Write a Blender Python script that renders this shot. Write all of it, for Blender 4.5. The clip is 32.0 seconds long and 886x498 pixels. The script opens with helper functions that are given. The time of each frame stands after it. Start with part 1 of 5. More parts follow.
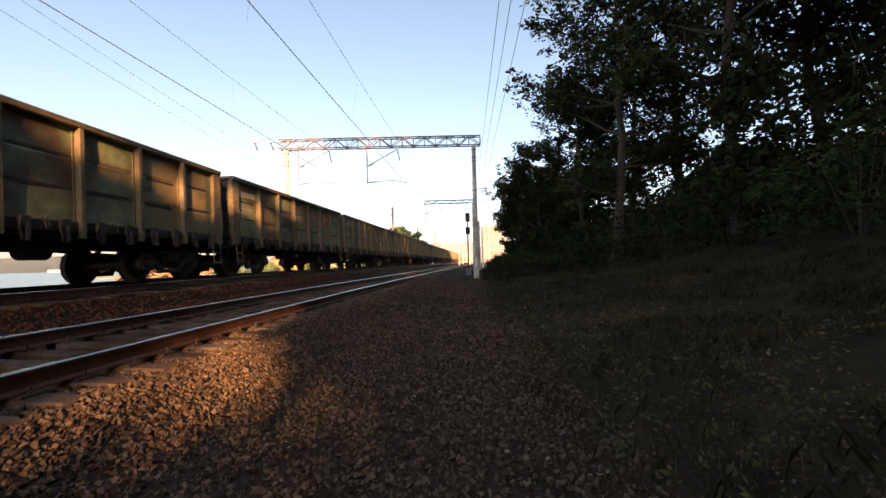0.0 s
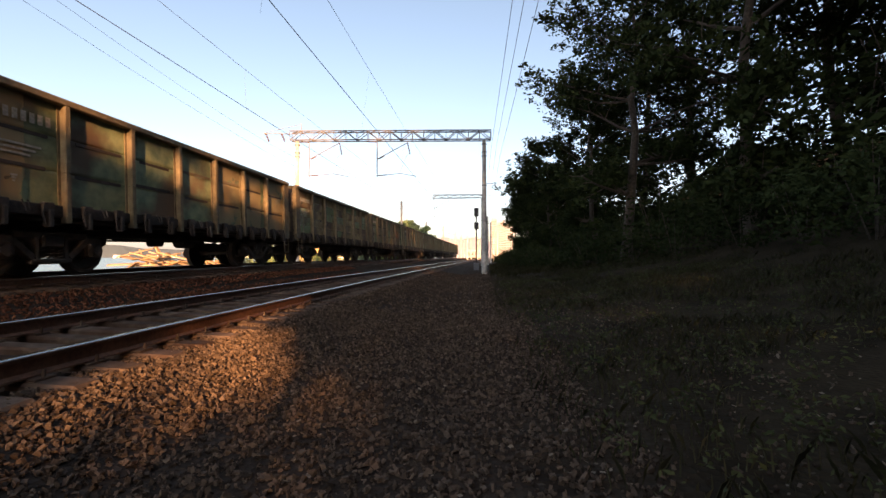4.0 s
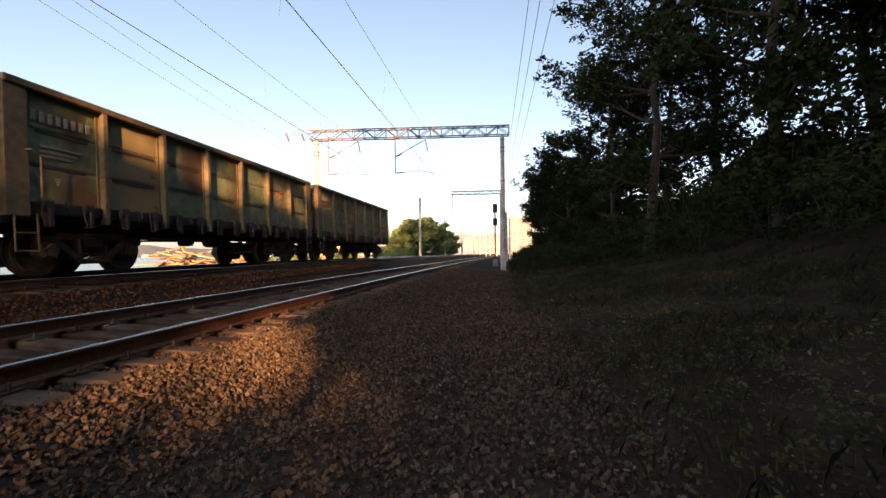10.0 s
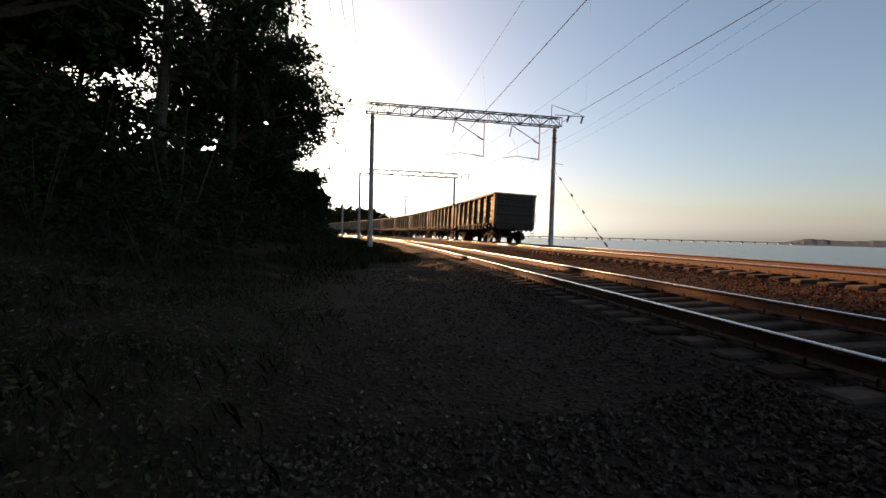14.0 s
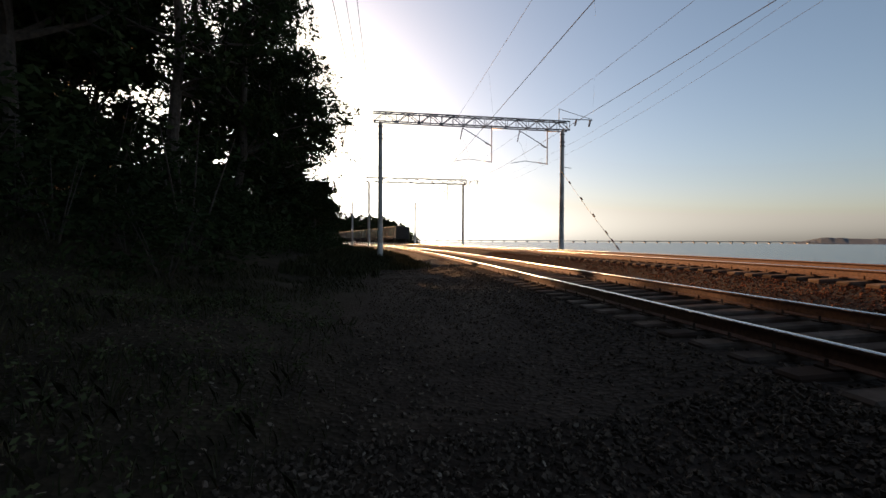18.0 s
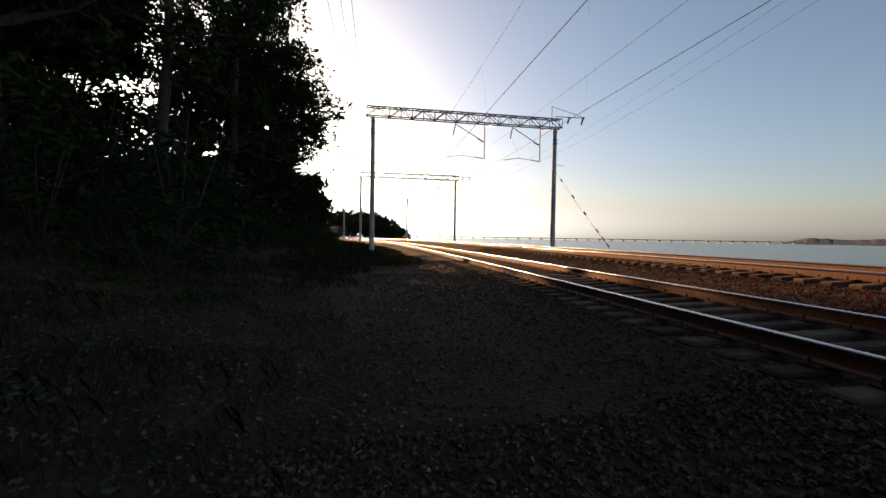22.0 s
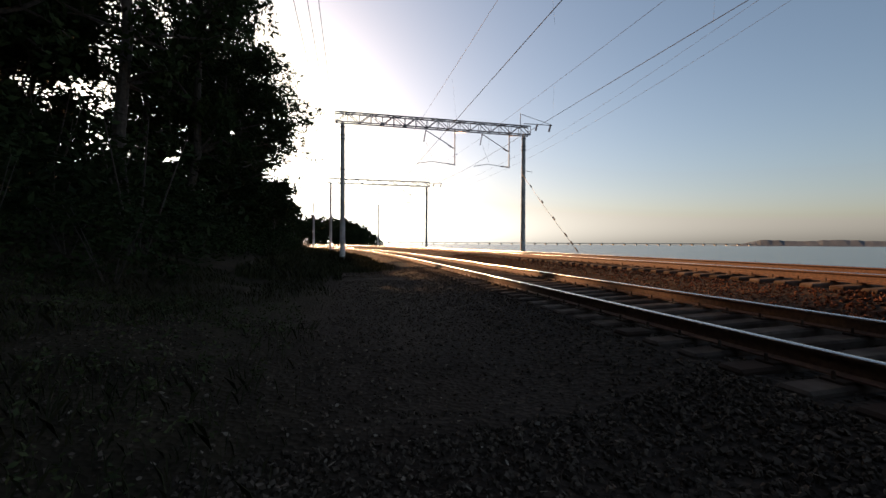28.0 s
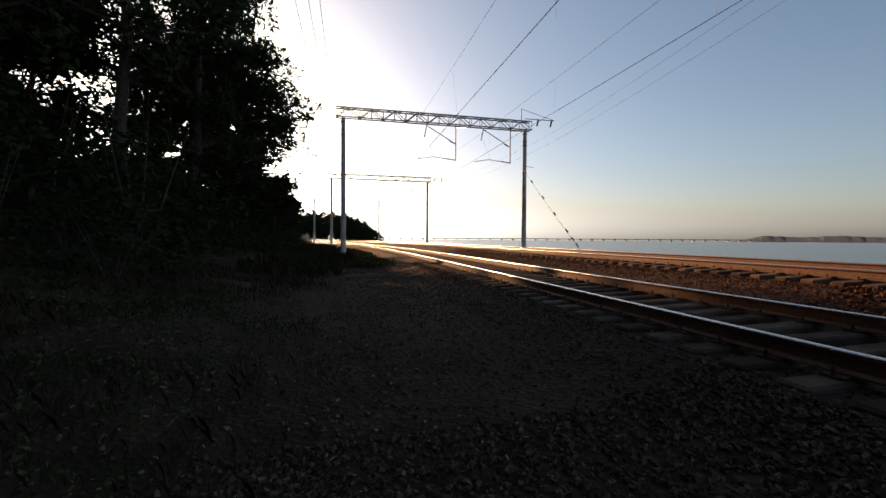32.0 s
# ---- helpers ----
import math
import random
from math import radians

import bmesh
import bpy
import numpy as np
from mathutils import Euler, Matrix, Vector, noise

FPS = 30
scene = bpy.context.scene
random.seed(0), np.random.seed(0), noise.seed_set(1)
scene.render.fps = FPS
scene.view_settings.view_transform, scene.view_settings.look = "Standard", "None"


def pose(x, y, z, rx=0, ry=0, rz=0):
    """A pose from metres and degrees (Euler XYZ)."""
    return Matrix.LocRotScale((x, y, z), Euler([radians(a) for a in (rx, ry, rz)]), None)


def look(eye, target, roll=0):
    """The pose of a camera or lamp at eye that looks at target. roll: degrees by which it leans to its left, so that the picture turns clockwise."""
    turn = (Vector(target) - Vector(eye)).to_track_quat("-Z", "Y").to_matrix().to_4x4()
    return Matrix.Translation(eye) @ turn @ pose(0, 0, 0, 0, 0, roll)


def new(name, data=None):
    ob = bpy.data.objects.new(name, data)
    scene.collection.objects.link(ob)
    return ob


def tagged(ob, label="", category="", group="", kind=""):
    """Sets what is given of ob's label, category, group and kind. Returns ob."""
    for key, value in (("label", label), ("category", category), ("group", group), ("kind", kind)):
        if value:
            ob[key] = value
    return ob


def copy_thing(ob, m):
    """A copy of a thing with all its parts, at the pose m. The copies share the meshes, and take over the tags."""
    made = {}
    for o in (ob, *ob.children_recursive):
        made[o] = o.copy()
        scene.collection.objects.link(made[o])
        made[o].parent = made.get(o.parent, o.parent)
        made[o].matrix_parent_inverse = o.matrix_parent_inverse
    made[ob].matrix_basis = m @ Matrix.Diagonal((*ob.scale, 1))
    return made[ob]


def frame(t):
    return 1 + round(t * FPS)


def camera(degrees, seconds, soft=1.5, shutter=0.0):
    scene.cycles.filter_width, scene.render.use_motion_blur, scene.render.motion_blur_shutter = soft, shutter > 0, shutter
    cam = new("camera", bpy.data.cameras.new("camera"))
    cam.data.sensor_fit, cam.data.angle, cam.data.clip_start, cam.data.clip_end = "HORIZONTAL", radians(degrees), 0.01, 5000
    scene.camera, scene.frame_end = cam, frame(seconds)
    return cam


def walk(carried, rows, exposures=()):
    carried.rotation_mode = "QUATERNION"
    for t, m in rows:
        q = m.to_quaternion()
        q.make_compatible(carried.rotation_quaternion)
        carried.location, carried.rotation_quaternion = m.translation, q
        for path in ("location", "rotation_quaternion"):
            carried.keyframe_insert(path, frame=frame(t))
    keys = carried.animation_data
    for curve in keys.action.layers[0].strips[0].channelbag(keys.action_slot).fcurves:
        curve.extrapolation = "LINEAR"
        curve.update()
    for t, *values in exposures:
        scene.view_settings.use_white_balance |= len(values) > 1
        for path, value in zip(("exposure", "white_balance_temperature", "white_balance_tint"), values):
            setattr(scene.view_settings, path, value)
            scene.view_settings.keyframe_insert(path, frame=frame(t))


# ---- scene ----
cam = camera(92.0, 32.0)
# seconds, x, y, z, yaw, pitch, roll
PATH = [
    (0.0, 0.00, 0.00, 1.34, 0.00, 1.82, 1.29),
    (0.5, 0.00, 0.00, 1.34, -0.34, 1.50, 1.38),
    (1.0, 0.00, 0.00, 1.34, -0.64, 1.14, 1.11),
    (1.5, 0.00, 0.00, 1.34, -1.66, 0.77, 1.00),
    (2.0, 0.00, 0.00, 1.34, -1.01, 0.73, 0.59),
    (2.5, 0.00, 0.00, 1.34, -0.49, 0.86, 0.11),
    (3.0, 0.00, 0.00, 1.34, 0.15, 0.85, 0.01),
    (3.5, 0.00, 0.00, 1.34, 1.07, 1.22, 0.06),
    (5.5, 0.00, 0.00, 1.34, 0.84, 0.32, -0.23),
    (6.0, 0.00, 0.00, 1.34, 0.59, 0.50, 0.02),
    (6.5, 0.00, 0.00, 1.34, 1.36, 0.93, 0.30),
    (7.0, 0.00, 0.00, 1.34, 0.85, 0.85, 0.13),
    (7.5, 0.00, 0.00, 1.34, 0.71, 0.96, 0.38),
    (8.0, 0.00, 0.00, 1.34, 0.79, 1.03, 0.10),
    (8.5, 0.00, 0.00, 1.34, 0.58, 1.56, -0.14),
    (9.0, 0.00, 0.00, 1.34, 0.67, 1.43, -0.27),
    (9.5, 0.00, 0.00, 1.34, 0.94, 1.00, -0.24),
    (10.0, 0.00, 0.00, 1.34, 3.57, 0.64, 0.54),
    (10.5, 0.00, 0.00, 1.34, 12.71, 0.75, 0.86),
    (10.8, 0.00, 0.00, 1.36, 21.25, 1.44, 0.36),
    (11.0, 0.00, 0.00, 1.38, 28.96, 1.94, 0.97),
    (11.2, 0.01, 0.00, 1.41, 37.04, 2.86, 1.32),
    (11.3, 0.02, 0.00, 1.43, 44.0, 3.15, 1.38),
    (11.5, 0.04, 0.00, 1.47, 55.4, 3.58, 1.49),
    (11.6, 0.04, 0.00, 1.48, 64.79, 3.41, 1.72),
    (11.7, 0.05, 0.00, 1.49, 75.6, 3.36, 2.25),
    (11.8, 0.06, 0.00, 1.50, 86.90, 3.31, 2.81),
    (12.0, 0.07, 0.00, 1.50, 107.60, 2.88, 3.11),
    (12.2, 0.09, 0.00, 1.50, 124.85, 0.27, 2.83),
    (12.3, 0.10, 0.00, 1.485, 133.3, -0.85, 1.6),
    (12.4, 0.11, 0.00, 1.47, 139.11, -1.87, 0.21),
    (12.5, 0.11, 0.00, 1.46, 145.44, -2.12, 0.84),
    (13.0, 0.15, 0.00, 1.39, 163.41, -3.40, 0.16),
    (13.5, 0.15, 0.00, 1.39, 167.02, -2.29, -1.11),
    (15.5, 0.15, 0.00, 1.39, 168.46, -1.45, -1.41),
    (16.0, 0.15, 0.00, 1.39, 168.75, -0.81, -0.64),
    (16.5, 0.15, 0.00, 1.39, 169.35, -0.36, 0.11),
    (17.0, 0.15, 0.00, 1.39, 169.25, -0.98, 0.21),
    (17.5, 0.15, 0.00, 1.39, 169.23, -1.04, 0.00),
    (18.0, 0.15, 0.00, 1.39, 168.97, -1.02, -0.27),
    (18.5, 0.15, 0.00, 1.39, 169.38, -1.29, -0.19),
    (19.0, 0.15, 0.00, 1.39, 169.34, -1.34, -0.05),
    (19.5, 0.15, 0.00, 1.39, 170.25, -1.36, 0.16),
    (20.0, 0.15, 0.00, 1.39, 170.14, -1.32, 0.65),
    (20.5, 0.15, 0.00, 1.39, 170.13, -1.43, 0.59),
    (21.0, 0.15, 0.00, 1.39, 169.34, -1.43, 0.09),
    (21.5, 0.15, 0.00, 1.39, 167.64, -1.36, -0.71),
    (22.0, 0.15, 0.00, 1.39, 167.86, -1.54, -0.96),
    (22.5, 0.15, 0.00, 1.39, 168.25, -0.99, -0.88),
    (23.0, 0.15, 0.00, 1.39, 167.84, -1.56, -0.15),
    (23.5, 0.15, 0.00, 1.39, 167.84, -1.69, -0.04),
    (24.0, 0.15, 0.00, 1.39, 167.32, -1.39, -0.78),
    (24.5, 0.15, 0.00, 1.39, 167.21, -1.34, -0.10),
    (25.0, 0.15, 0.00, 1.39, 166.97, -1.05, 0.28),
    (25.5, 0.15, 0.00, 1.39, 165.97, -0.35, -0.30),
    (27.5, 0.15, 0.00, 1.39, 164.73, -0.88, 0.05),
    (28.0, 0.15, 0.00, 1.39, 164.09, -0.71, -0.27),
    (28.5, 0.15, 0.00, 1.39, 164.48, -0.40, -0.68),
    (29.0, 0.15, 0.00, 1.39, 165.04, -0.97, -0.40),
    (29.5, 0.15, 0.00, 1.39, 165.09, -1.53, -0.63),
    (30.0, 0.15, 0.00, 1.39, 164.78, -1.28, -0.78),
    (30.5, 0.15, 0.00, 1.39, 164.08, -0.97, -0.74),
    (31.0, 0.15, 0.00, 1.39, 164.38, -1.22, -0.84),
    (31.5, 0.15, 0.00, 1.39, 164.21, -0.95, -0.72),
    (32.0, 0.15, 0.00, 1.39, 164.19, -1.30, -0.34),
]
walk(cam, [(t, pose(x, y, z, 90 + p, r, w)) for t, x, y, z, w, p, r in PATH],
     exposures=[(0, 1.35, 6800, 24), (10, 1.35, 6800, 24), (11, 1.0, 6500, 24), (11.3, 0.95, 6600, 24), (12, 1.5, 7000, 25), (12.6, 0.95, 6600, 20), (13.2, 0.5, 6300, 18),
                (16, 0.15, 6050, 18), (32, 0.1, 6050, 18)])

# ---- sky and sun ----
SUN_AZ, SUN_EL = 192.3, 13.0     # degrees anticlockwise from +y; above the horizon
world = bpy.data.worlds.new("world")
scene.world = world
world.use_nodes = True
wn = world.node_tree.nodes
sky = wn.new("ShaderNodeTexSky")
sky.sky_type, sky.sun_disc = "NISHITA", False
sky.sun_elevation, sky.sun_rotation = radians(SUN_EL), radians(-SUN_AZ)
sky.air_density, sky.dust_density, sky.ozone_density = 1.0, 1.6, 1.0
wn["Background"].inputs[1].default_value = 0.12
haze = wn.new("ShaderNodeHueSaturation")
haze.inputs["Hue"].default_value, haze.inputs["Saturation"].default_value = 0.488, 0.90
world.node_tree.links.new(sky.outputs[0], haze.inputs["Color"])
# pale haze: the warm part of the sky near the horizon keeps little colour
split, join = wn.new("ShaderNodeSeparateColor"), wn.new("ShaderNodeCombineColor")
world.node_tree.links.new(haze.outputs[0], split.inputs[0])
world.node_tree.links.new(split.outputs[0], join.inputs[0])
for k, share in ((1, 0.92), (2, 0.70)):
    part_of_red, most = wn.new("ShaderNodeMath"), wn.new("ShaderNodeMath")
    part_of_red.operation, most.operation = "MULTIPLY", "MAXIMUM"
    part_of_red.inputs[1].default_value = share
    world.node_tree.links.new(split.outputs[0], part_of_red.inputs[0])
    world.node_tree.links.new(split.outputs[k], most.inputs[0])
    world.node_tree.links.new(part_of_red.outputs[0], most.inputs[1])
    world.node_tree.links.new(most.outputs[0], join.inputs[k])
world.node_tree.links.new(join.outputs[0], wn["Background"].inputs[0])
sun = new("sun", bpy.data.lights.new("sun", "SUN"))
sun.data.energy, sun.data.angle, sun.data.color = 9.2, radians(0.5), (1.0, 0.53, 0.215)
a, e = radians(SUN_AZ), radians(SUN_EL)
sun_way = Vector((-math.sin(a) * math.cos(e), math.cos(a) * math.cos(e), math.sin(e)))
sun.matrix_world = look(sun_way * 100, (0, 0, 0))


# ---- materials ----
def mat(name, c1, c2, scale=8.0, rough=0.8, metal=0.0, bump=0.2, big=None, big_scale=0.6, vary=0.0, spec=0.5, bump_scale=None):
    """Two colours by fine noise, a third by large stains, a value shift from object to object."""
    m = bpy.data.materials.new(name)
    m.use_nodes = True
    n, l = m.node_tree.nodes, m.node_tree.links
    b = n["Principled BSDF"]
    tc = n.new("ShaderNodeTexCoord")
    oi = n.new("ShaderNodeObjectInfo")
    mp = n.new("ShaderNodeVectorMath")
    mp.operation = "MULTIPLY_ADD"
    mp.inputs[1].default_value = (1, 1, 1)
    off = n.new("ShaderNodeCombineXYZ")
    sc = n.new("ShaderNodeMath")
    sc.operation = "MULTIPLY"
    sc.inputs[1].default_value = 37.0
    l.new(oi.outputs["Random"], sc.inputs[0])
    for k in range(3):
        l.new(sc.outputs[0], off.inputs[k])
    l.new(tc.outputs["Object"], mp.inputs[0])
    l.new(off.outputs[0], mp.inputs[2])
    t1 = n.new("ShaderNodeTexNoise")
    t1.inputs["Scale"].default_value, t1.inputs["Detail"].default_value = scale, 8
    l.new(mp.outputs[0], t1.inputs["Vector"])
    r1 = n.new("ShaderNodeMapRange")
    r1.inputs[1].default_value, r1.inputs[2].default_value = 0.35, 0.65
    l.new(t1.outputs["Fac"], r1.inputs[0])
    mx = n.new("ShaderNodeMix")
    mx.data_type = "RGBA"
    mx.inputs[6].default_value, mx.inputs[7].default_value = (*c1, 1), (*c2, 1)
    l.new(r1.outputs[0], mx.inputs[0])
    out = mx.outputs[2]
    if big:
        t2 = n.new("ShaderNodeTexNoise")
        t2.inputs["Scale"].default_value, t2.inputs["Detail"].default_value = big_scale, 5
        l.new(mp.outputs[0], t2.inputs["Vector"])
        r2 = n.new("ShaderNodeMapRange")
        r2.inputs[1].default_value, r2.inputs[2].default_value = 0.45, 0.62
        l.new(t2.outputs["Fac"], r2.inputs[0])
        m2 = n.new("ShaderNodeMix")
        m2.data_type = "RGBA"
        m2.inputs[7].default_value = (*big, 1)
        l.new(r2.outputs[0], m2.inputs[0])
        l.new(out, m2.inputs[6])
        out = m2.outputs[2]
    if vary:
        hs = n.new("ShaderNodeHueSaturation")
        mr = n.new("ShaderNodeMapRange")
        mr.inputs[3].default_value, mr.inputs[4].default_value = 1 - vary, 1 + vary
        l.new(oi.outputs["Random"], mr.inputs[0])
        l.new(mr.outputs[0], hs.inputs["Value"])
        l.new(out, hs.inputs["Color"])
        out = hs.outputs[0]
    l.new(out, b.inputs["Base Color"])
    b.inputs["Roughness"].default_value, b.inputs["Metallic"].default_value = rough, metal
    b.inputs["Specular IOR Level"].default_value = spec
    if bump:
        bp = n.new("ShaderNodeBump")
        bp.inputs["Strength"].default_value, bp.inputs["Distance"].default_value = bump, 0.02
        t3 = n.new("ShaderNodeTexNoise")
        t3.inputs["Scale"].default_value, t3.inputs["Detail"].default_value = bump_scale or scale * 3, 6
        l.new(mp.outputs[0], t3.inputs["Vector"])
        l.new(t3.outputs["Fac"], bp.inputs["Height"])
        l.new(bp.outputs[0], b.inputs["Normal"])
    return m


def stone_paint(name, c1, c2):
    m = mat(name, c1, c2, 14.0, 0.95, spec=0.06)
    n, l = m.node_tree.nodes, m.node_tree.links
    b = n["Principled BSDF"]
    old = b.inputs["Base Color"].links[0].from_socket
    geo, hs, mr = n.new("ShaderNodeNewGeometry"), n.new("ShaderNodeHueSaturation"), n.new("ShaderNodeMapRange")
    mr.inputs[3].default_value, mr.inputs[4].default_value = 0.45, 1.75
    l.new(geo.outputs["Random Per Island"], mr.inputs[0])
    l.new(mr.outputs[0], hs.inputs["Value"])
    l.new(old, hs.inputs["Color"])
    l.new(hs.outputs[0], b.inputs["Base Color"])
    return m


M_STONE = stone_paint("ballast_stone", (0.060, 0.043, 0.031), (0.094, 0.068, 0.049))
M_STONE2 = stone_paint("rust_stained_ballast", (0.082, 0.032, 0.018), (0.120, 0.053, 0.030))
M_SLEEPER = mat("sleeper_concrete", (0.072, 0.050, 0.037), (0.125, 0.092, 0.070), 6.0, 0.95, spec=0.1, big=(0.058, 0.035, 0.024), big_scale=2.0, vary=0.3)
M_RAIL = mat("rail_rust", (0.080, 0.036, 0.021), (0.14, 0.066, 0.036), 20.0, 0.75, 0.2)
M_RAILTOP = mat("rail_polished_steel", (0.50, 0.47, 0.43), (0.62, 0.59, 0.55), 30.0, 0.24, 1.0, 0.0)
M_IRON = mat("grimy_dark_iron", (0.022, 0.018, 0.016), (0.052, 0.037, 0.028), 12.0, 0.75, 0.1, vary=0.15)
M_BOGIE = mat("dusty_bogie_iron", (0.042, 0.031, 0.024), (0.088, 0.062, 0.044), 9.0, 0.85, 0.0, big=(0.05, 0.04, 0.035), big_scale=3.0)
M_TREAD = mat("wheel_tread_steel", (0.30, 0.26, 0.22), (0.42, 0.38, 0.34), 30.0, 0.4, 0.8, 0.05)
def panel_paint(name, c1, c2, green, amount):
    """Weathered wagon board with fresher paint on some boards, ragged at its edges."""
    m = mat(name, c1, c2, 4.0, 0.72, 0.0, 0.35, big=(0.105, 0.068, 0.038), big_scale=0.8, vary=0.25, bump_scale=2.2)
    n, l = m.node_tree.nodes, m.node_tree.links
    b = n["Principled BSDF"]
    old = b.inputs["Base Color"].links[0].from_socket
    tc, oi = n.new("ShaderNodeTexCoord"), n.new("ShaderNodeObjectInfo")
    sep = n.new("ShaderNodeSeparateXYZ")
    l.new(tc.outputs["Object"], sep.inputs[0])
    nz = n.new("ShaderNodeTexNoise")
    nz.inputs["Scale"].default_value, nz.inputs["Detail"].default_value = 2.2, 6
    l.new([k for k in n if k.type == "VECT_MATH"][0].outputs[0], nz.inputs["Vector"])

    def math_node(op, a, c):
        k = n.new("ShaderNodeMath")
        k.operation = op
        for i, v in enumerate((a, c)):
            if isinstance(v, float):
                k.inputs[i].default_value = v
            else:
                l.new(v, k.inputs[i])
        return k.outputs[0]
    r29 = math_node("FRACT", math_node("MULTIPLY", oi.outputs["Random"], 29.3), 0.0)
    xs = math_node("ADD", sep.outputs[0], math_node("MULTIPLY", math_node("SUBTRACT", r29, 0.5), 1.6))
    xs = math_node("ADD", xs, math_node("MULTIPLY", math_node("SUBTRACT", nz.outputs["Fac"], 0.5), 0.3))
    mask = math_node("MULTIPLY", math_node("LESS_THAN", oi.outputs["Random"], amount), math_node("LESS_THAN", math_node("ABSOLUTE", xs, 0.0), 0.8))
    mask = math_node("MULTIPLY", mask, math_node("GREATER_THAN", nz.outputs["Fac"], 0.36))
    mask = math_node("MULTIPLY", mask, 0.75)
    x = n.new("ShaderNodeMix")
    x.data_type = "RGBA"
    x.inputs[7].default_value = (*green, 1)
    l.new(mask, x.inputs[0])
    l.new(old, x.inputs[6])
    l.new(x.outputs[2], b.inputs["Base Color"])
    return m


M_PANEL = panel_paint("weathered_wagon_board", (0.195, 0.145, 0.060), (0.285, 0.225, 0.110), (0.16, 0.235, 0.115), 0.30)
M_PANEL2 = panel_paint("faded_green_wagon_board", (0.10, 0.145, 0.085), (0.21, 0.25, 0.14), (0.27, 0.20, 0.10), 0.30)
M_POST = mat("rusty_wagon_frame", (0.105, 0.084, 0.048), (0.168, 0.132, 0.077), 7.0, 0.75, 0.0, 0.2, vary=0.15)
# rusty sheet darkened to carry the shade of the wagon ends; ribs share it
M_END = mat("shade_darkened_rusty_sheet", (0.028, 0.024, 0.022), (0.058, 0.045, 0.036), 5.0, 0.8, 0.0, 0.3, big=(0.04, 0.03, 0.024), big_scale=1.2)
M_MARK = mat("chalky_white_marking", (0.24, 0.235, 0.20), (0.38, 0.37, 0.32), 20.0, 0.9)
M_CONC = mat("mast_concrete", (0.38, 0.36, 0.33), (0.52, 0.50, 0.46), 5.0, 0.9, big=(0.30, 0.28, 0.26), big_scale=1.0)
M_GALV = mat("galvanised_steel", (0.13, 0.135, 0.145), (0.20, 0.205, 0.215), 12.0, 0.65, 0.2, 0.05)
M_WIRE = mat("tarnished_wire", (0.06, 0.055, 0.05), (0.10, 0.09, 0.08), 10.0, 0.6, 0.5, 0)
M_INSUL = mat("brown_porcelain", (0.09, 0.05, 0.035), (0.13, 0.07, 0.05), 10.0, 0.25, 0.0, 0)
# leaf colours hold the wood's shade and the shore's sun: darkened and brightened copies
M_LEAF = mat("shaded_leaf", (0.015, 0.022, 0.008), (0.036, 0.048, 0.017), 0.9, 0.9, 0, 0, vary=0.25, spec=0.06)
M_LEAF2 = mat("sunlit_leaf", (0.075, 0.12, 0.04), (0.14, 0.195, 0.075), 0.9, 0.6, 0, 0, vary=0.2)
M_WEED = mat("weed_leaf", (0.032, 0.042, 0.014), (0.080, 0.084, 0.032), 3.0, 0.8, 0, 0, spec=0.15)
M_BARK = mat("tree_bark", (0.04, 0.03, 0.022), (0.08, 0.06, 0.045), 9.0, 0.95, 0, 0.6)
M_GRASS = mat("dry_grass_blade", (0.030, 0.034, 0.013), (0.070, 0.060, 0.029), 1.5, 0.85, 0, 0, spec=0.15)
M_WHITEB = mat("far_white_wall", (0.62, 0.60, 0.57), (0.74, 0.72, 0.68), 0.3, 0.9, 0, 0)
M_TOWER = mat("grey_tower_wall", (0.20, 0.205, 0.22), (0.28, 0.28, 0.29), 0.3, 0.9, 0, 0)
M_YELLOW = mat("ochre_wall", (0.40, 0.29, 0.15), (0.50, 0.38, 0.21), 0.8, 0.9, 0, 0)
M_ROOF = mat("brown_roof", (0.26, 0.12, 0.07), (0.36, 0.18, 0.10), 0.8, 0.9, 0, 0)
M_GLASS = mat("dark_window_glass", (0.03, 0.035, 0.04), (0.06, 0.07, 0.08), 1.0, 0.1, 0, 0)
# distance haze is mixed into both hill colours, palest behind the town
M_HILL = mat("haze_blue_far_hill", (0.050, 0.080, 0.100), (0.085, 0.115, 0.135), 0.004, 0.95, 0, 0)
M_HAZE = mat("haze_pale_town_hill", (0.26, 0.27, 0.32), (0.33, 0.33, 0.37), 0.004, 0.95, 0, 0)
M_SPRAY = mat("orange_spray_paint", (0.55, 0.13, 0.03), (0.62, 0.20, 0.05), 9.0, 0.6, 0, 0)
# the island's woods, with blue-grey haze put into their colour
M_ISLE = mat("haze_grey_wooded_island", (0.05, 0.065, 0.075), (0.075, 0.09, 0.10), 0.01, 0.95, 0, 0)
M_FOOT = mat("whitewashed_mast_foot", (0.50, 0.48, 0.44), (0.66, 0.64, 0.60), 9.0, 0.9, big=(0.36, 0.33, 0.29), big_scale=2.0)
M_BLACK = mat("black_signal_paint", (0.015, 0.015, 0.015), (0.03, 0.03, 0.03), 10.0, 0.6, 0, 0)


# ---- mesh helpers ----
def mesh(name, bm, material):
    me = bpy.data.meshes.new(name)
    bm.to_mesh(me)
    bm.free()
    for m in material if isinstance(material, (list, tuple)) else [material]:
        me.materials.append(m)
    return me


def part(name, bm, material, parent=None, label="", at=None):
    me = bm if isinstance(bm, bpy.types.Mesh) else mesh(name, bm, material)
    ob = new(name, me)
    if parent:
        ob.parent = parent
    if at is not None:
        ob.matrix_basis = at
    return tagged(ob, label) if label else ob


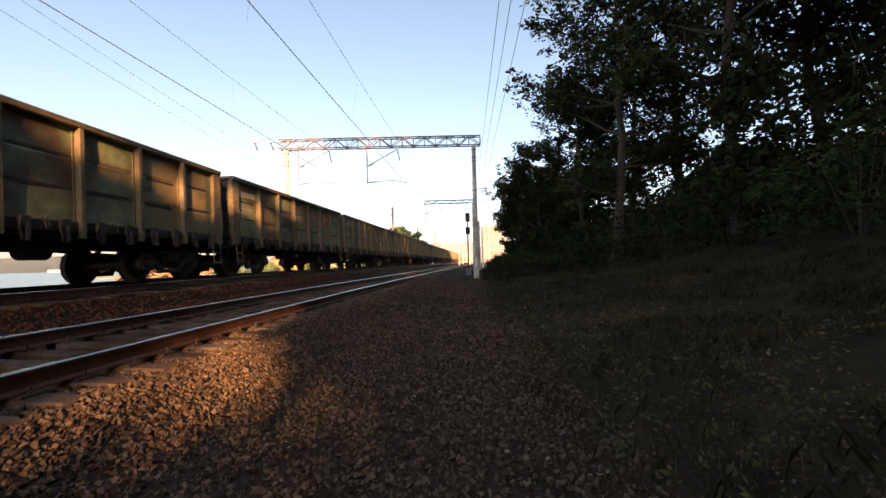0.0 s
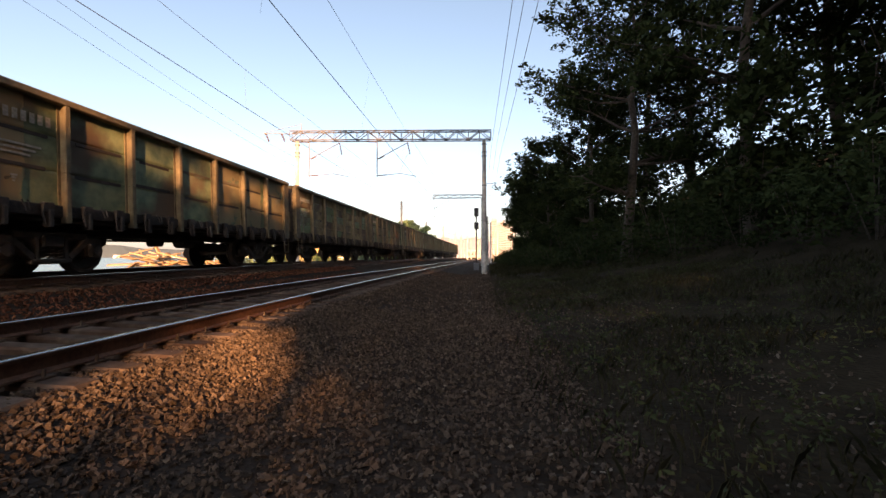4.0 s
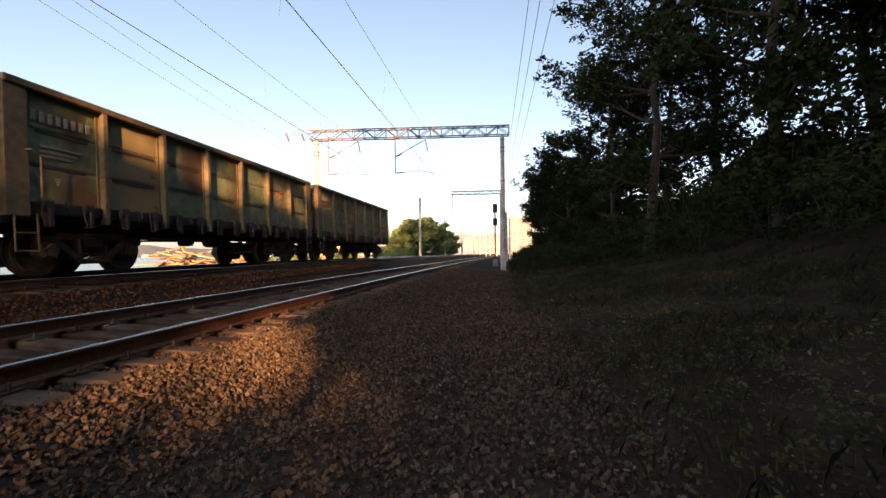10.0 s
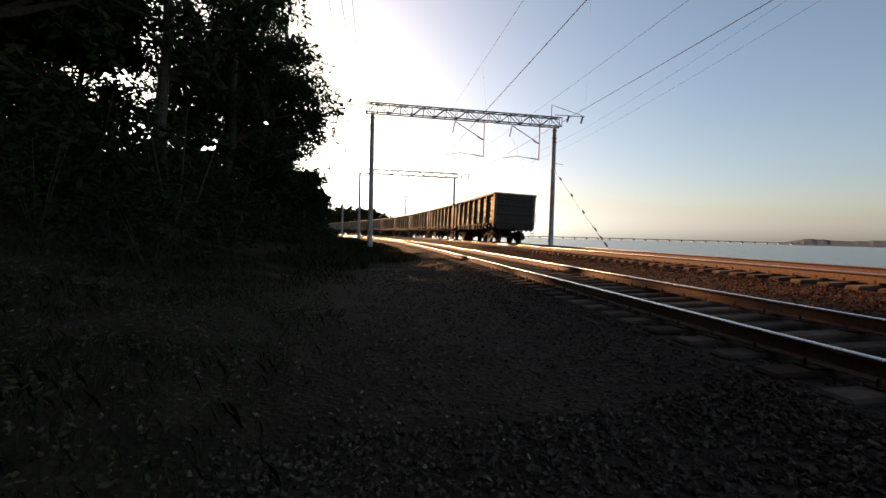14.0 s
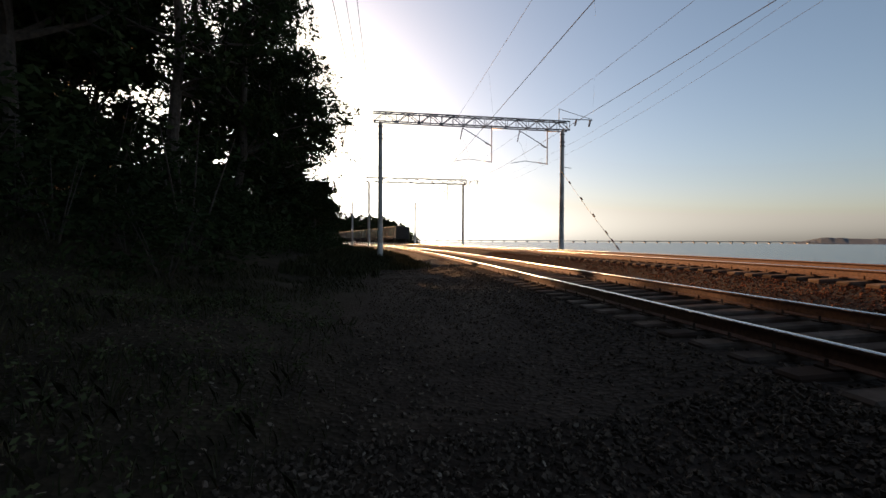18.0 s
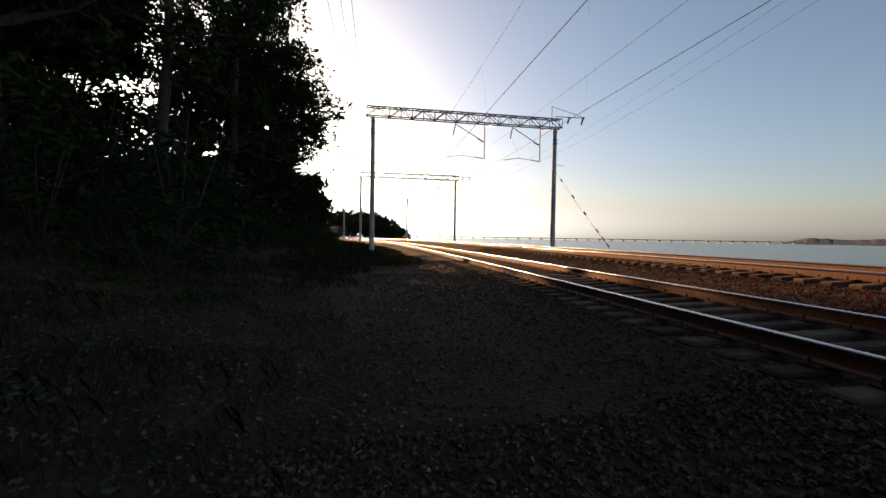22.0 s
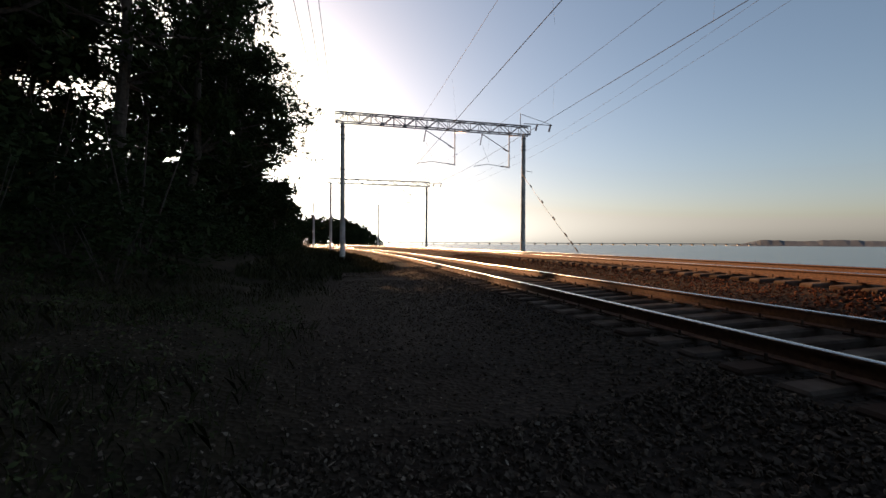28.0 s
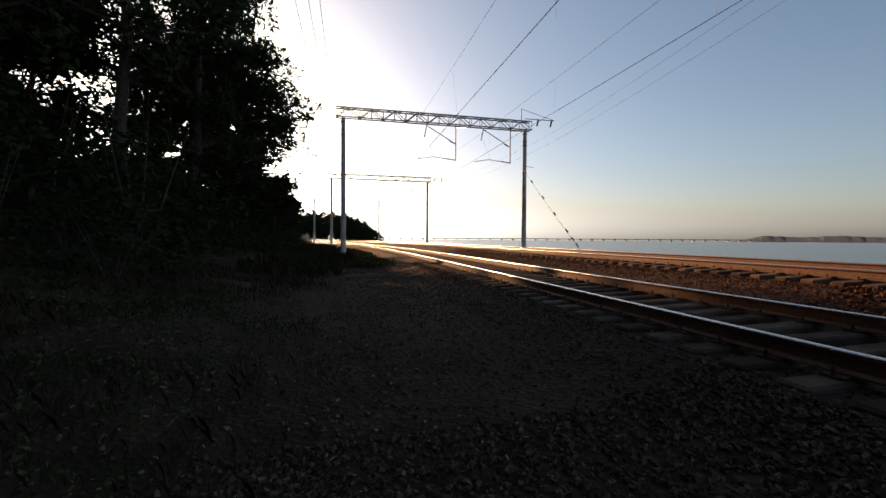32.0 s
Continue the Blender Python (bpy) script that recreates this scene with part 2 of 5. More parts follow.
def thing(name, m, label, category, group="", kind=""):
    ob = new(name)
    ob.empty_display_size = 0.2
    ob.matrix_basis = m
    return tagged(ob, label, category, group, kind)


def arrays(name, verts, faces, material, flat=False):
    """A mesh from numpy arrays: verts (n, 3), faces (m, k)."""
    me = bpy.data.meshes.new(name)
    verts, faces = np.asarray(verts, np.float32), np.asarray(faces, np.int32)
    k = faces.shape[1]
    me.vertices.add(len(verts))
    me.vertices.foreach_set("co", verts.ravel())
    me.loops.add(faces.size)
    me.loops.foreach_set("vertex_index", faces.ravel())
    me.polygons.add(len(faces))
    me.polygons.foreach_set("loop_start", np.arange(0, faces.size, k, dtype=np.int32))
    me.polygons.foreach_set("loop_total", np.full(len(faces), k, np.int32))
    me.materials.append(material)
    if flat:
        me.polygons.foreach_set("use_smooth", np.zeros(len(faces), bool))
    me.update(calc_edges=True)
    return me


def box(bm, x0, x1, y0, y1, z0, z1, bevel=0.0, m=None):
    r = bmesh.ops.create_cube(bm, size=1.0)
    vs = r["verts"]
    t = Matrix.Translation(((x0 + x1) / 2, (y0 + y1) / 2, (z0 + z1) / 2)) @ Matrix.Diagonal((x1 - x0, y1 - y0, z1 - z0, 1))
    bmesh.ops.transform(bm, matrix=(m @ t) if m else t, verts=vs)
    if bevel:
        es = list({ed for v in vs for ed in v.link_edges})
        bmesh.ops.bevel(bm, geom=es, offset=bevel, segments=1, affect="EDGES")
    return bm


def cyl(bm, p, q, r0, r1=None, seg=10, caps=True):
    p, q = Vector(p), Vector(q)
    d = q - p
    t = Matrix.Translation((p + q) / 2) @ d.to_track_quat("Z", "Y").to_matrix().to_4x4()
    bmesh.ops.create_cone(bm, cap_ends=caps, segments=seg, radius1=r0, radius2=r0 if r1 is None else r1, depth=d.length, matrix=t)
    return bm


def B():
    return bmesh.new()


def tube(bm, pts, r, seg=6):
    """A round bar through points."""
    rings = []
    for i, p in enumerate(pts):
        p = Vector(p)
        d = (Vector(pts[min(i + 1, len(pts) - 1)]) - Vector(pts[max(i - 1, 0)])).normalized()
        s = d.cross(Vector((0, 0, 1)) if abs(d.z) < 0.9 else Vector((1, 0, 0))).normalized()
        u = s.cross(d)
        rr = r[i] if isinstance(r, (list, tuple)) else r
        rings.append([bm.verts.new(p + rr * (math.cos(2 * math.pi * k / seg) * s + math.sin(2 * math.pi * k / seg) * u)) for k in range(seg)])
    for A, C in zip(rings, rings[1:]):
        for k in range(seg):
            bm.faces.new((A[k], A[(k + 1) % seg], C[(k + 1) % seg], C[k]))
    bm.faces.new(rings[0][::-1]), bm.faces.new(rings[-1])
    return bm


# ---- the line: centre of the far track, x by y ----
LINE = [(-560, 190), (-420, 108), (-300, 51), (-200, 17.0), (-150, 4.4), (-110, -4.6), (-80, -9.2), (-55, -10.9), (-32, -11.1),
        (-14, -10.4), (0, -9.6), (15, -8.7), (30, -7.5), (50, -5.8), (105, -0.8), (160, 4.5), (250, 13), (400, 28)]
LY = np.array([p[0] for p in LINE], float)
LX = np.array([p[1] for p in LINE], float)


def spline(xs, ys):
    n = len(xs)
    h, A, r = np.diff(xs), np.zeros((n, n)), np.zeros(n)
    A[0, 0] = A[-1, -1] = 1
    for i in range(1, n - 1):
        A[i, i - 1], A[i, i], A[i, i + 1] = h[i - 1], 2 * (h[i - 1] + h[i]), h[i]
        r[i] = 6 * ((ys[i + 1] - ys[i]) / h[i] - (ys[i] - ys[i - 1]) / h[i - 1])
    k = np.linalg.solve(A, r)

    def at(q):
        q = np.clip(np.asarray(q, float), xs[0], xs[-1])
        i = np.clip(np.searchsorted(xs, q) - 1, 0, n - 2)
        u, v, w = q - xs[i], xs[i + 1] - q, h[i]
        return (k[i] * v ** 3 + k[i + 1] * u ** 3) / (6 * w) + (ys[i] / w - k[i] * w / 6) * v + (ys[i + 1] / w - k[i + 1] * w / 6) * u
    return at


far_x = spline(LY, LX)
SPACING = 5.1
Z_NEAR = 0.55                    # rail top of the near track


def z_far(y):
    """Rail top of the far track: it climbs a little towards the town."""
    f = min(1.0, max(0.0, (y - 0.0) / 26.0))
    return 0.90 + 0.15 * f * f * (3 - 2 * f)


GAUGE, GAUGE_NEAR = 1.59, 1.74   # between the rail centres: far track, near track


def near_x(y):
    return far_x(y) + SPACING


def heading(y):
    """The angle of the line from the y axis, in degrees for pose()."""
    return -math.degrees(math.atan2(float(far_x(y + 0.5) - far_x(y - 0.5)), 1.0))


YS = np.arange(-560, 400.01, 0.5)
S_OF_Y = np.concatenate([[0], np.cumsum(np.hypot(np.diff(far_x(YS)), np.diff(YS)))])


def y_at(s):
    """y on the far track, s metres along it from its northern end."""
    return float(np.interp(S_OF_Y[-1] - s, S_OF_Y, YS))


def s_at(y):
    return float(S_OF_Y[-1] - np.interp(y, YS, S_OF_Y))


# ---- ground ----
def fbm(x, y, s):
    return noise.noise(Vector((x * s, y * s, 3.1)))


PROF_U = [-60, -14.0, -11.6, -8.6, -7.7, -6.7, -3.5, -2.75, -2.2, -1.5, 1.45, 1.7, 2.6, 3.6, 5.5, 8.0, 11.5, 16.0, 24.0, 45.0, 90.0]
PROF_Z = [-4.0, -3.6, -2.0, 0.40, 0.55, 0.66, 0.61, 0.40, 0.32, 0.30, 0.285, 0.24, 0.04, 0.00, 0.0, 0.25, 1.0, 2.6, 6.0, 14.0, 22.0]


def ground_z(x, y):
    u = x - float(near_x(y))
    z = float(np.interp(u, PROF_U, PROF_Z))
    if u < -9.0 and y > 14:
        f = min(1.0, max(0.0, (u + 9.5 + (y - 14) * 0.8) / 4))
        z += f * f * (3 - 2 * f) * max(0.0, 0.3 - z)
    if -7 < u < -3:
        z += z_far(y) - 0.90
    if u > 2.0:
        z += 0.05 * fbm(x, y, 0.9) + min(1.0, (u - 2) / 6) * 0.25 * fbm(x, y, 0.25)
    return z


def build_ground():
    us = np.concatenate([np.arange(-60, -15, 2.5), np.arange(-14.5, -2, 0.45), np.arange(-1.9, 9, 0.22), np.arange(9.2, 30, 1.0), [34, 40, 50, 65, 90]])
    ys = np.concatenate([np.arange(-560, -60, 8), np.arange(-60, -14, 1.2), np.arange(-14, 24, 0.25), np.arange(24, 70, 1.2), np.arange(70, 401, 8)])
    v, grass, dirt = [], [], []
    for y in ys:
        nx = float(near_x(y))
        for u in us:
            x = nx + u
            v.append((x, y, ground_z(x, y)))
            g = 0.0
            if u > 2.5:
                g = min(1, max(0, (u - 4.6 + 1.1 * fbm(x, y, 0.5) + 0.5 * fbm(x, y, 2.2)) / 1.4))
            if u < -8.8:
                g = 0.7
            grass.append(g)
            dirt.append(min(1, max(0, (u - 2.6 + 0.9 * fbm(x, y, 1.1)) / 1.6)) if u > 0 else 0.0)
    nu = len(us)
    i = np.arange(len(ys) - 1)[:, None] * nu + np.arange(nu - 1)[None, :]
    i = i.ravel()
    me = arrays("ground", v, np.stack([i, i + 1, i + 1 + nu, i + nu], 1), ground_material())
    for name, vals in (("grass", grass), ("dirt", dirt)):
        at = me.attributes.new(name, "FLOAT", "POINT")
        at.data.foreach_set("value", np.array(vals, np.float32))
    me.polygons.foreach_set("use_smooth", np.ones(len(me.polygons), bool))
    return tagged(new("ground", me), "gravel, trodden earth and weedy slope beside the railway", "ground", kind="structure")


def ground_material():
    m = bpy.data.materials.new("ground_cover")
    m.use_nodes = True
    n, l = m.node_tree.nodes, m.node_tree.links
    b = n["Principled BSDF"]
    geo = n.new("ShaderNodeNewGeometry")

    def noise_mix(scale, c1, c2, detail=8):
        t = n.new("ShaderNodeTexNoise")
        t.inputs["Scale"].default_value, t.inputs["Detail"].default_value = scale, detail
        l.new(geo.outputs["Position"], t.inputs["Vector"])
        r = n.new("ShaderNodeMapRange")
        r.inputs[1].default_value, r.inputs[2].default_value = 0.35, 0.65
        l.new(t.outputs["Fac"], r.inputs[0])
        x = n.new("ShaderNodeMix")
        x.data_type = "RGBA"
        x.inputs[6].default_value, x.inputs[7].default_value = (*c1, 1), (*c2, 1)
        l.new(r.outputs[0], x.inputs[0])
        return x.outputs[2]

    def blend(a, c, attr):
        at = n.new("ShaderNodeAttribute")
        at.attribute_name = attr
        x = n.new("ShaderNodeMix")
        x.data_type = "RGBA"
        l.new(at.outputs["Fac"], x.inputs[0])
        l.new(a, x.inputs[6])
        l.new(c, x.inputs[7])
        return x.outputs[2]
    vor = n.new("ShaderNodeTexVoronoi")
    vor.inputs["Scale"].default_value = 17.0
    l.new(geo.outputs["Position"], vor.inputs["Vector"])
    st = n.new("ShaderNodeMix")
    st.data_type = "RGBA"
    st.inputs[6].default_value, st.inputs[7].default_value = (0.026, 0.019, 0.014, 1), (0.066, 0.048, 0.036, 1)
    l.new(vor.outputs["Color"], st.inputs[0])
    dirt = noise_mix(2.5, (0.030, 0.020, 0.014), (0.060, 0.042, 0.030))
    grass = noise_mix(1.6, (0.025, 0.019, 0.012), (0.047, 0.035, 0.021))
    l.new(blend(blend(st.outputs[2], dirt, "dirt"), grass, "grass"), b.inputs["Base Color"])
    b.inputs["Roughness"].default_value, b.inputs["Specular IOR Level"].default_value = 0.98, 0.05
    bp = n.new("ShaderNodeBump")
    bp.inputs["Strength"].default_value, bp.inputs["Distance"].default_value = 0.7, 0.04
    l.new(vor.outputs["Distance"], bp.inputs["Height"])
    l.new(bp.outputs[0], b.inputs["Normal"])
    return m


build_ground()


def build_sea():
    m = bpy.data.materials.new("sea_water")
    m.use_nodes = True
    n, l = m.node_tree.nodes, m.node_tree.links
    b = n["Principled BSDF"]
    b.inputs["Base Color"].default_value = (0.05, 0.085, 0.11, 1)
    b.inputs["Roughness"].default_value, b.inputs["IOR"].default_value = 0.22, 1.33
    t = n.new("ShaderNodeTexNoise")
    t.inputs["Scale"].default_value, t.inputs["Detail"].default_value = 0.8, 6
    geo = n.new("ShaderNodeNewGeometry")
    l.new(geo.outputs["Position"], t.inputs["Vector"])
    bp = n.new("ShaderNodeBump")
    bp.inputs["Strength"].default_value, bp.inputs["Distance"].default_value = 0.5, 0.3
    l.new(t.outputs["Fac"], bp.inputs["Height"])
    l.new(bp.outputs[0], b.inputs["Normal"])
    bm = B()
    vs = [bm.verts.new(p) for p in ((-4500, -4500, -2.4), (300, -4500, -2.4), (300, 4500, -2.4), (-4500, 4500, -2.4))]
    bm.faces.new(vs)
    tagged(part("water", bm, m), "calm pale blue-grey bay water in evening light", "sea", kind="structure")


build_sea()


# ---- tracks ----
def rail_mesh(xf, zf, y0, y1, step, side):
    """A rail as a swept head, web and foot; the running surface has its own material."""
    prof = [(-0.032, -0.004), (-0.022, -0.001), (0.0, 0.0), (0.022, -0.001), (0.032, -0.004), (0.0365, -0.012), (0.0375, -0.024), (0.037, -0.037), (0.009, -0.05), (0.009, -0.145),
            (0.07, -0.165), (0.07, -0.18), (-0.07, -0.18), (-0.07, -0.165), (-0.009, -0.145), (-0.009, -0.05), (-0.037, -0.037), (-0.0375, -0.024), (-0.0365, -0.012)]
    bm = B()
    rings = []
    for y in np.arange(y0, y1 + 0.01, step):
        x, h = float(xf(y)), radians(heading(y))
        c, s = math.cos(h), math.sin(h)
        rings.append([bm.verts.new((x + (side + p) * c, y + (side + p) * s, zf(y) + (CANT if side < 0 else 0) + q)) for p, q in prof])
    for A, C in zip(rings, rings[1:]):
        for k in range(len(prof)):
            fc = bm.faces.new((A[k], A[(k + 1) % len(prof)], C[(k + 1) % len(prof)], C[k]))
            fc.material_index = 1 if k < 5 or k == 18 else 0
            fc.smooth = k < 8 or k > 15
    bmesh.ops.recalc_face_normals(bm, faces=bm.faces)
    return mesh("rail", bm, [M_RAIL, M_RAILTOP])


def sleeper_mesh(half):
    bm = B()
    box(bm, -1.38, 1.38, -0.13, 0.13, -0.16, 0.0, 0.025)
    for v in bm.verts:
        if v.co.z > -0.05 and abs(v.co.x) < 0.5:
            v.co.z -= 0.03
    for s in (-1, 1):
        box(bm, s * half - 0.13, s * half + 0.13, -0.09, 0.09, 0.0, 0.022, 0.004)
        for t in (-1, 1):
            cyl(bm, (s * half + t * 0.105, 0, 0.0), (s * half + t * 0.105, 0, 0.085), 0.018, 0.014, 6)
    return mesh("sleeper", bm, M_SLEEPER)


CANT = 0.05


def build_track(name, xf, zf, gauge, pitch, label):
    tr = thing(name, pose(0, 0, 0), label, "railway track", kind="structure")
    for side in (-gauge / 2, gauge / 2):
        part("rail", rail_mesh(xf, zf, -420, 300, 2.0, side), None, tr, "rusty steel rail with a polished running surface")
    rnd = random.Random(5)
    rest = B()
    sleeper = sleeper_mesh(gauge / 2)
    y = -70.0
    while y < 110:
        m = pose(float(xf(y)) + rnd.uniform(-0.03, 0.03), y, zf(y) - 0.2 + CANT / 2, 0, 1.8, heading(y) + rnd.uniform(-0.8, 0.8))
        if -45 < y < 62:
            part("sleeper", sleeper, None, tr, at=m)
        else:
            n0 = len(rest.verts)
            rest.from_mesh(sleeper)
            rest.verts.ensure_lookup_table()
            for v in rest.verts[n0:]:
                v.co = m @ v.co
        y += pitch
    tagged(part("far_sleepers", rest, M_SLEEPER, tr), kind="stuff")


build_track("railway_track", near_x, lambda y: Z_NEAR, GAUGE_NEAR, 0.525, "near railway track with concrete sleepers in gravel ballast")
build_track("railway_track", far_x, z_far, GAUGE, 0.51, "far railway track on a raised ballast bed")


# ---- the train ----
L, W = 11.9, 3.08               # wagon body
PITCH = 12.65                    # from wagon to wagon
SIDE_Z0, SIDE_Z1 = 1.12, 3.36


def panel_mesh(w, h, seed, material):
    """A dented steel side sheet in the x-z plane, facing +y."""
    rnd = random.Random(seed)
    nx = 14
    seams = [h * k / 3 + rnd.uniform(-0.02, 0.02) for k in range(1, 3)]
    zs = sorted([h * k / 24 for k in range(25) if all(abs(h * k / 24 - q) > 0.02 for q in seams)] + [q + d for q in seams for d in (-0.012, -0.005, 0.005, 0.012)])
    nz = len(zs) - 1
    dents = [(rnd.uniform(-w / 2, w / 2), rnd.uniform(0, h), rnd.uniform(0.06, 0.22), rnd.uniform(-0.022, 0.016)) for _ in range(11)]
    verts, faces = [], []
    for z in zs:
        row = sum(z > q for q in seams)
        for i in range(nx + 1):
            x = w * (i / nx - 0.5)
            d = 0.014 * noise.noise(Vector((x * 1.2 + seed * 9, z * 1.1, seed)))
            d += sum(k * math.exp(-((x - a) ** 2 + (z - c) ** 2) / (r * r)) for a, c, r, k in dents)
            d += 0.005 * noise.noise(Vector((x * 8 + seed, z * 8, seed + 4)))
            if any(abs(z - q) < 0.007 for q in seams):
                d -= 0.014
            if i in (0, nx):
                d = 0
            verts.append((x, d, z))
    n1 = nx + 1
    for k in range(nz):
        for i in range(nx):
            a = k * n1 + i
            faces.append((a + 1, a, a + n1, a + n1 + 1))
    m0 = len(verts)
    # back face, 12 mm behind
    for x, z in ((-w / 2, 0), (w / 2, 0), (w / 2, h), (-w / 2, h)):
        verts.append((x, -0.03, z))
    faces.append((m0, m0 + 1, m0 + 2, m0 + 3))
    return arrays("side_panel", verts, faces, material)


def rib_mesh(w, material, seed):
    """A short pressed rib across a side sheet, with a rounded back and tapered ends."""
    rnd = random.Random(seed)
    bm = B()
    box(bm, -w / 2, w / 2, -0.01, 0.04, -0.035, 0.035, 0.014)
    for v in bm.verts:
        if abs(v.co.x) > w * 0.48 and v.co.y > 0.02:
            v.co.y = 0.012
        v.co.z += rnd.uniform(-0.008, 0.008)
    return mesh("rib", bm, material)


def plank_mesh(w, h, seed, material):
    """One weathered board of a wagon side, dented, rounded at its long edges, facing +y."""
    rnd = random.Random(seed)
    nx = 10
    zs = [0.003, 0.008, h * 0.3, h * 0.5, h * 0.72, h - 0.008, h - 0.003]
    dents = [(rnd.uniform(-w / 2, w / 2), rnd.uniform(0, h), rnd.uniform(0.04, 0.13), rnd.uniform(-0.028, 0.012)) for _ in range(5)]
    bow = rnd.uniform(-0.010, 0.008)
    verts, faces = [], []
    for k, z in enumerate(zs):
        for i in range(nx + 1):
            x = w * (i / nx - 0.5)
            d = bow * math.cos(math.pi * x / w) + 0.008 * noise.noise(Vector((x * 1.6 + seed * 9, z * 2.1, seed)))
            d += sum(q * math.exp(-((x - a) ** 2 + (z - c) ** 2) / (r * r)) for a, c, r, q in dents)
            if k in (0, len(zs) - 1):
                d -= 0.010
            verts.append((x, d, z + 0.004 * noise.noise(Vector((x * 2.5, seed, k // 4)))))
    n1 = nx + 1
    for k in range(len(zs) - 1):
        for i in range(nx):
            a = k * n1 + i
            faces.append((a + 1, a, a + n1, a + n1 + 1))
    return arrays("plank", verts, faces, material)


def lathe(bm, prof, seg):
    """Turns a profile of (y, radius) about the y axis into one closed body."""
    rings = [[bm.verts.new((r * math.cos(2 * math.pi * k / seg), y, r * math.sin(2 * math.pi * k / seg))) for k in range(seg)] for y, r in prof]
    for A, C in zip(rings, rings[1:]):
        for k in range(seg):
            bm.faces.new((A[k], C[k], C[(k + 1) % seg], A[(k + 1) % seg]))
    bm.faces.new(rings[0]), bm.faces.new(rings[-1][::-1])
    bmesh.ops.recalc_face_normals(bm, faces=bm.faces)
    return bm


def wheelset_mesh():
    """Two flanged wheels on one axle."""
    half = [(0.0, 0.08), (0.60, 0.085), (0.66, 0.15), (0.70, 0.17), (0.705, 0.36), (0.70, 0.40), (0.70, 0.505), (0.735, 0.50), (0.745, 0.478), (0.865, 0.472),
            (0.87, 0.40), (0.85, 0.37), (0.82, 0.20), (0.88, 0.16), (0.95, 0.13), (1.0, 0.09)]
    prof = [(-y, r) for y, r in half[::-1]] + half[1:]
    return mesh("wheelset", lathe(B(), prof, 28), M_BOGIE)


def side_frame_mesh(s):
    """Cast bogie side frame with two pedestal jaws and a window for the springs."""
    bm = B()
    y0, y1 = (0.96, 1.12) if s > 0 else (-1.12, -0.96)
    box(bm, -0.75, 0.75, y0, y1, 0.70, 0.86, 0.03)
    box(bm, -0.42, 0.42, y0, y1, 0.20, 0.32, 0.03)
    for t in (-1, 1):
        m = Matrix.Translation((t * 0.58, 0, 0.52)) @ Matrix.Rotation(t * radians(48), 4, "Y")
        box(bm, -0.07, 0.07, y0, y1, -0.30, 0.26, 0.02, m=m)
        box(bm, t * 0.925 - 0.20, t * 0.925 + 0.20, y0, y1, 0.60, 0.78, 0.03)
        box(bm, t * 0.925 - 0.22, t * 0.925 - 0.14, y0, y1, 0.38, 0.62, 0.015)
        box(bm, t * 0.925 + 0.14, t * 0.925 + 0.22, y0, y1, 0.38, 0.62, 0.015)
        box(bm, t * 0.30 - 0.04, t * 0.30 + 0.04, y0, y1, 0.28, 0.74, 0.015)
    return mesh("side_frame", bm, M_BOGIE)


def axle_box_mesh(s):
    bm = B()
    y = s * 1.04
    box(bm, -0.14, 0.14, y - 0.13, y + 0.13, -0.16, 0.16, 0.04)
    cyl(bm, (0, s * 1.15, 0), (0, s * 1.22, 0), 0.13, 0.11, 14)
    for k in range(4):
        a = math.pi / 4 + k * math.pi / 2
        cyl(bm, (0.09 * math.cos(a), s * 1.21, 0.09 * math.sin(a)), (0.09 * math.cos(a), s * 1.235, 0.09 * math.sin(a)), 0.015, seg=6)
    return mesh("axle_box", bm, M_BOGIE)


def spring_mesh(s):
    bm = B()
    for x in (-0.17, 0.0, 0.17):
        pts = [(x + 0.07 * math.cos(t * 0.9), s * 1.04 + 0.07 * math.sin(t * 0.9), 0.33 + t * 0.0098) for t in range(0, 33)]
        tube(bm, pts, 0.017, 4)
    return mesh("spring", bm, M_BOGIE)


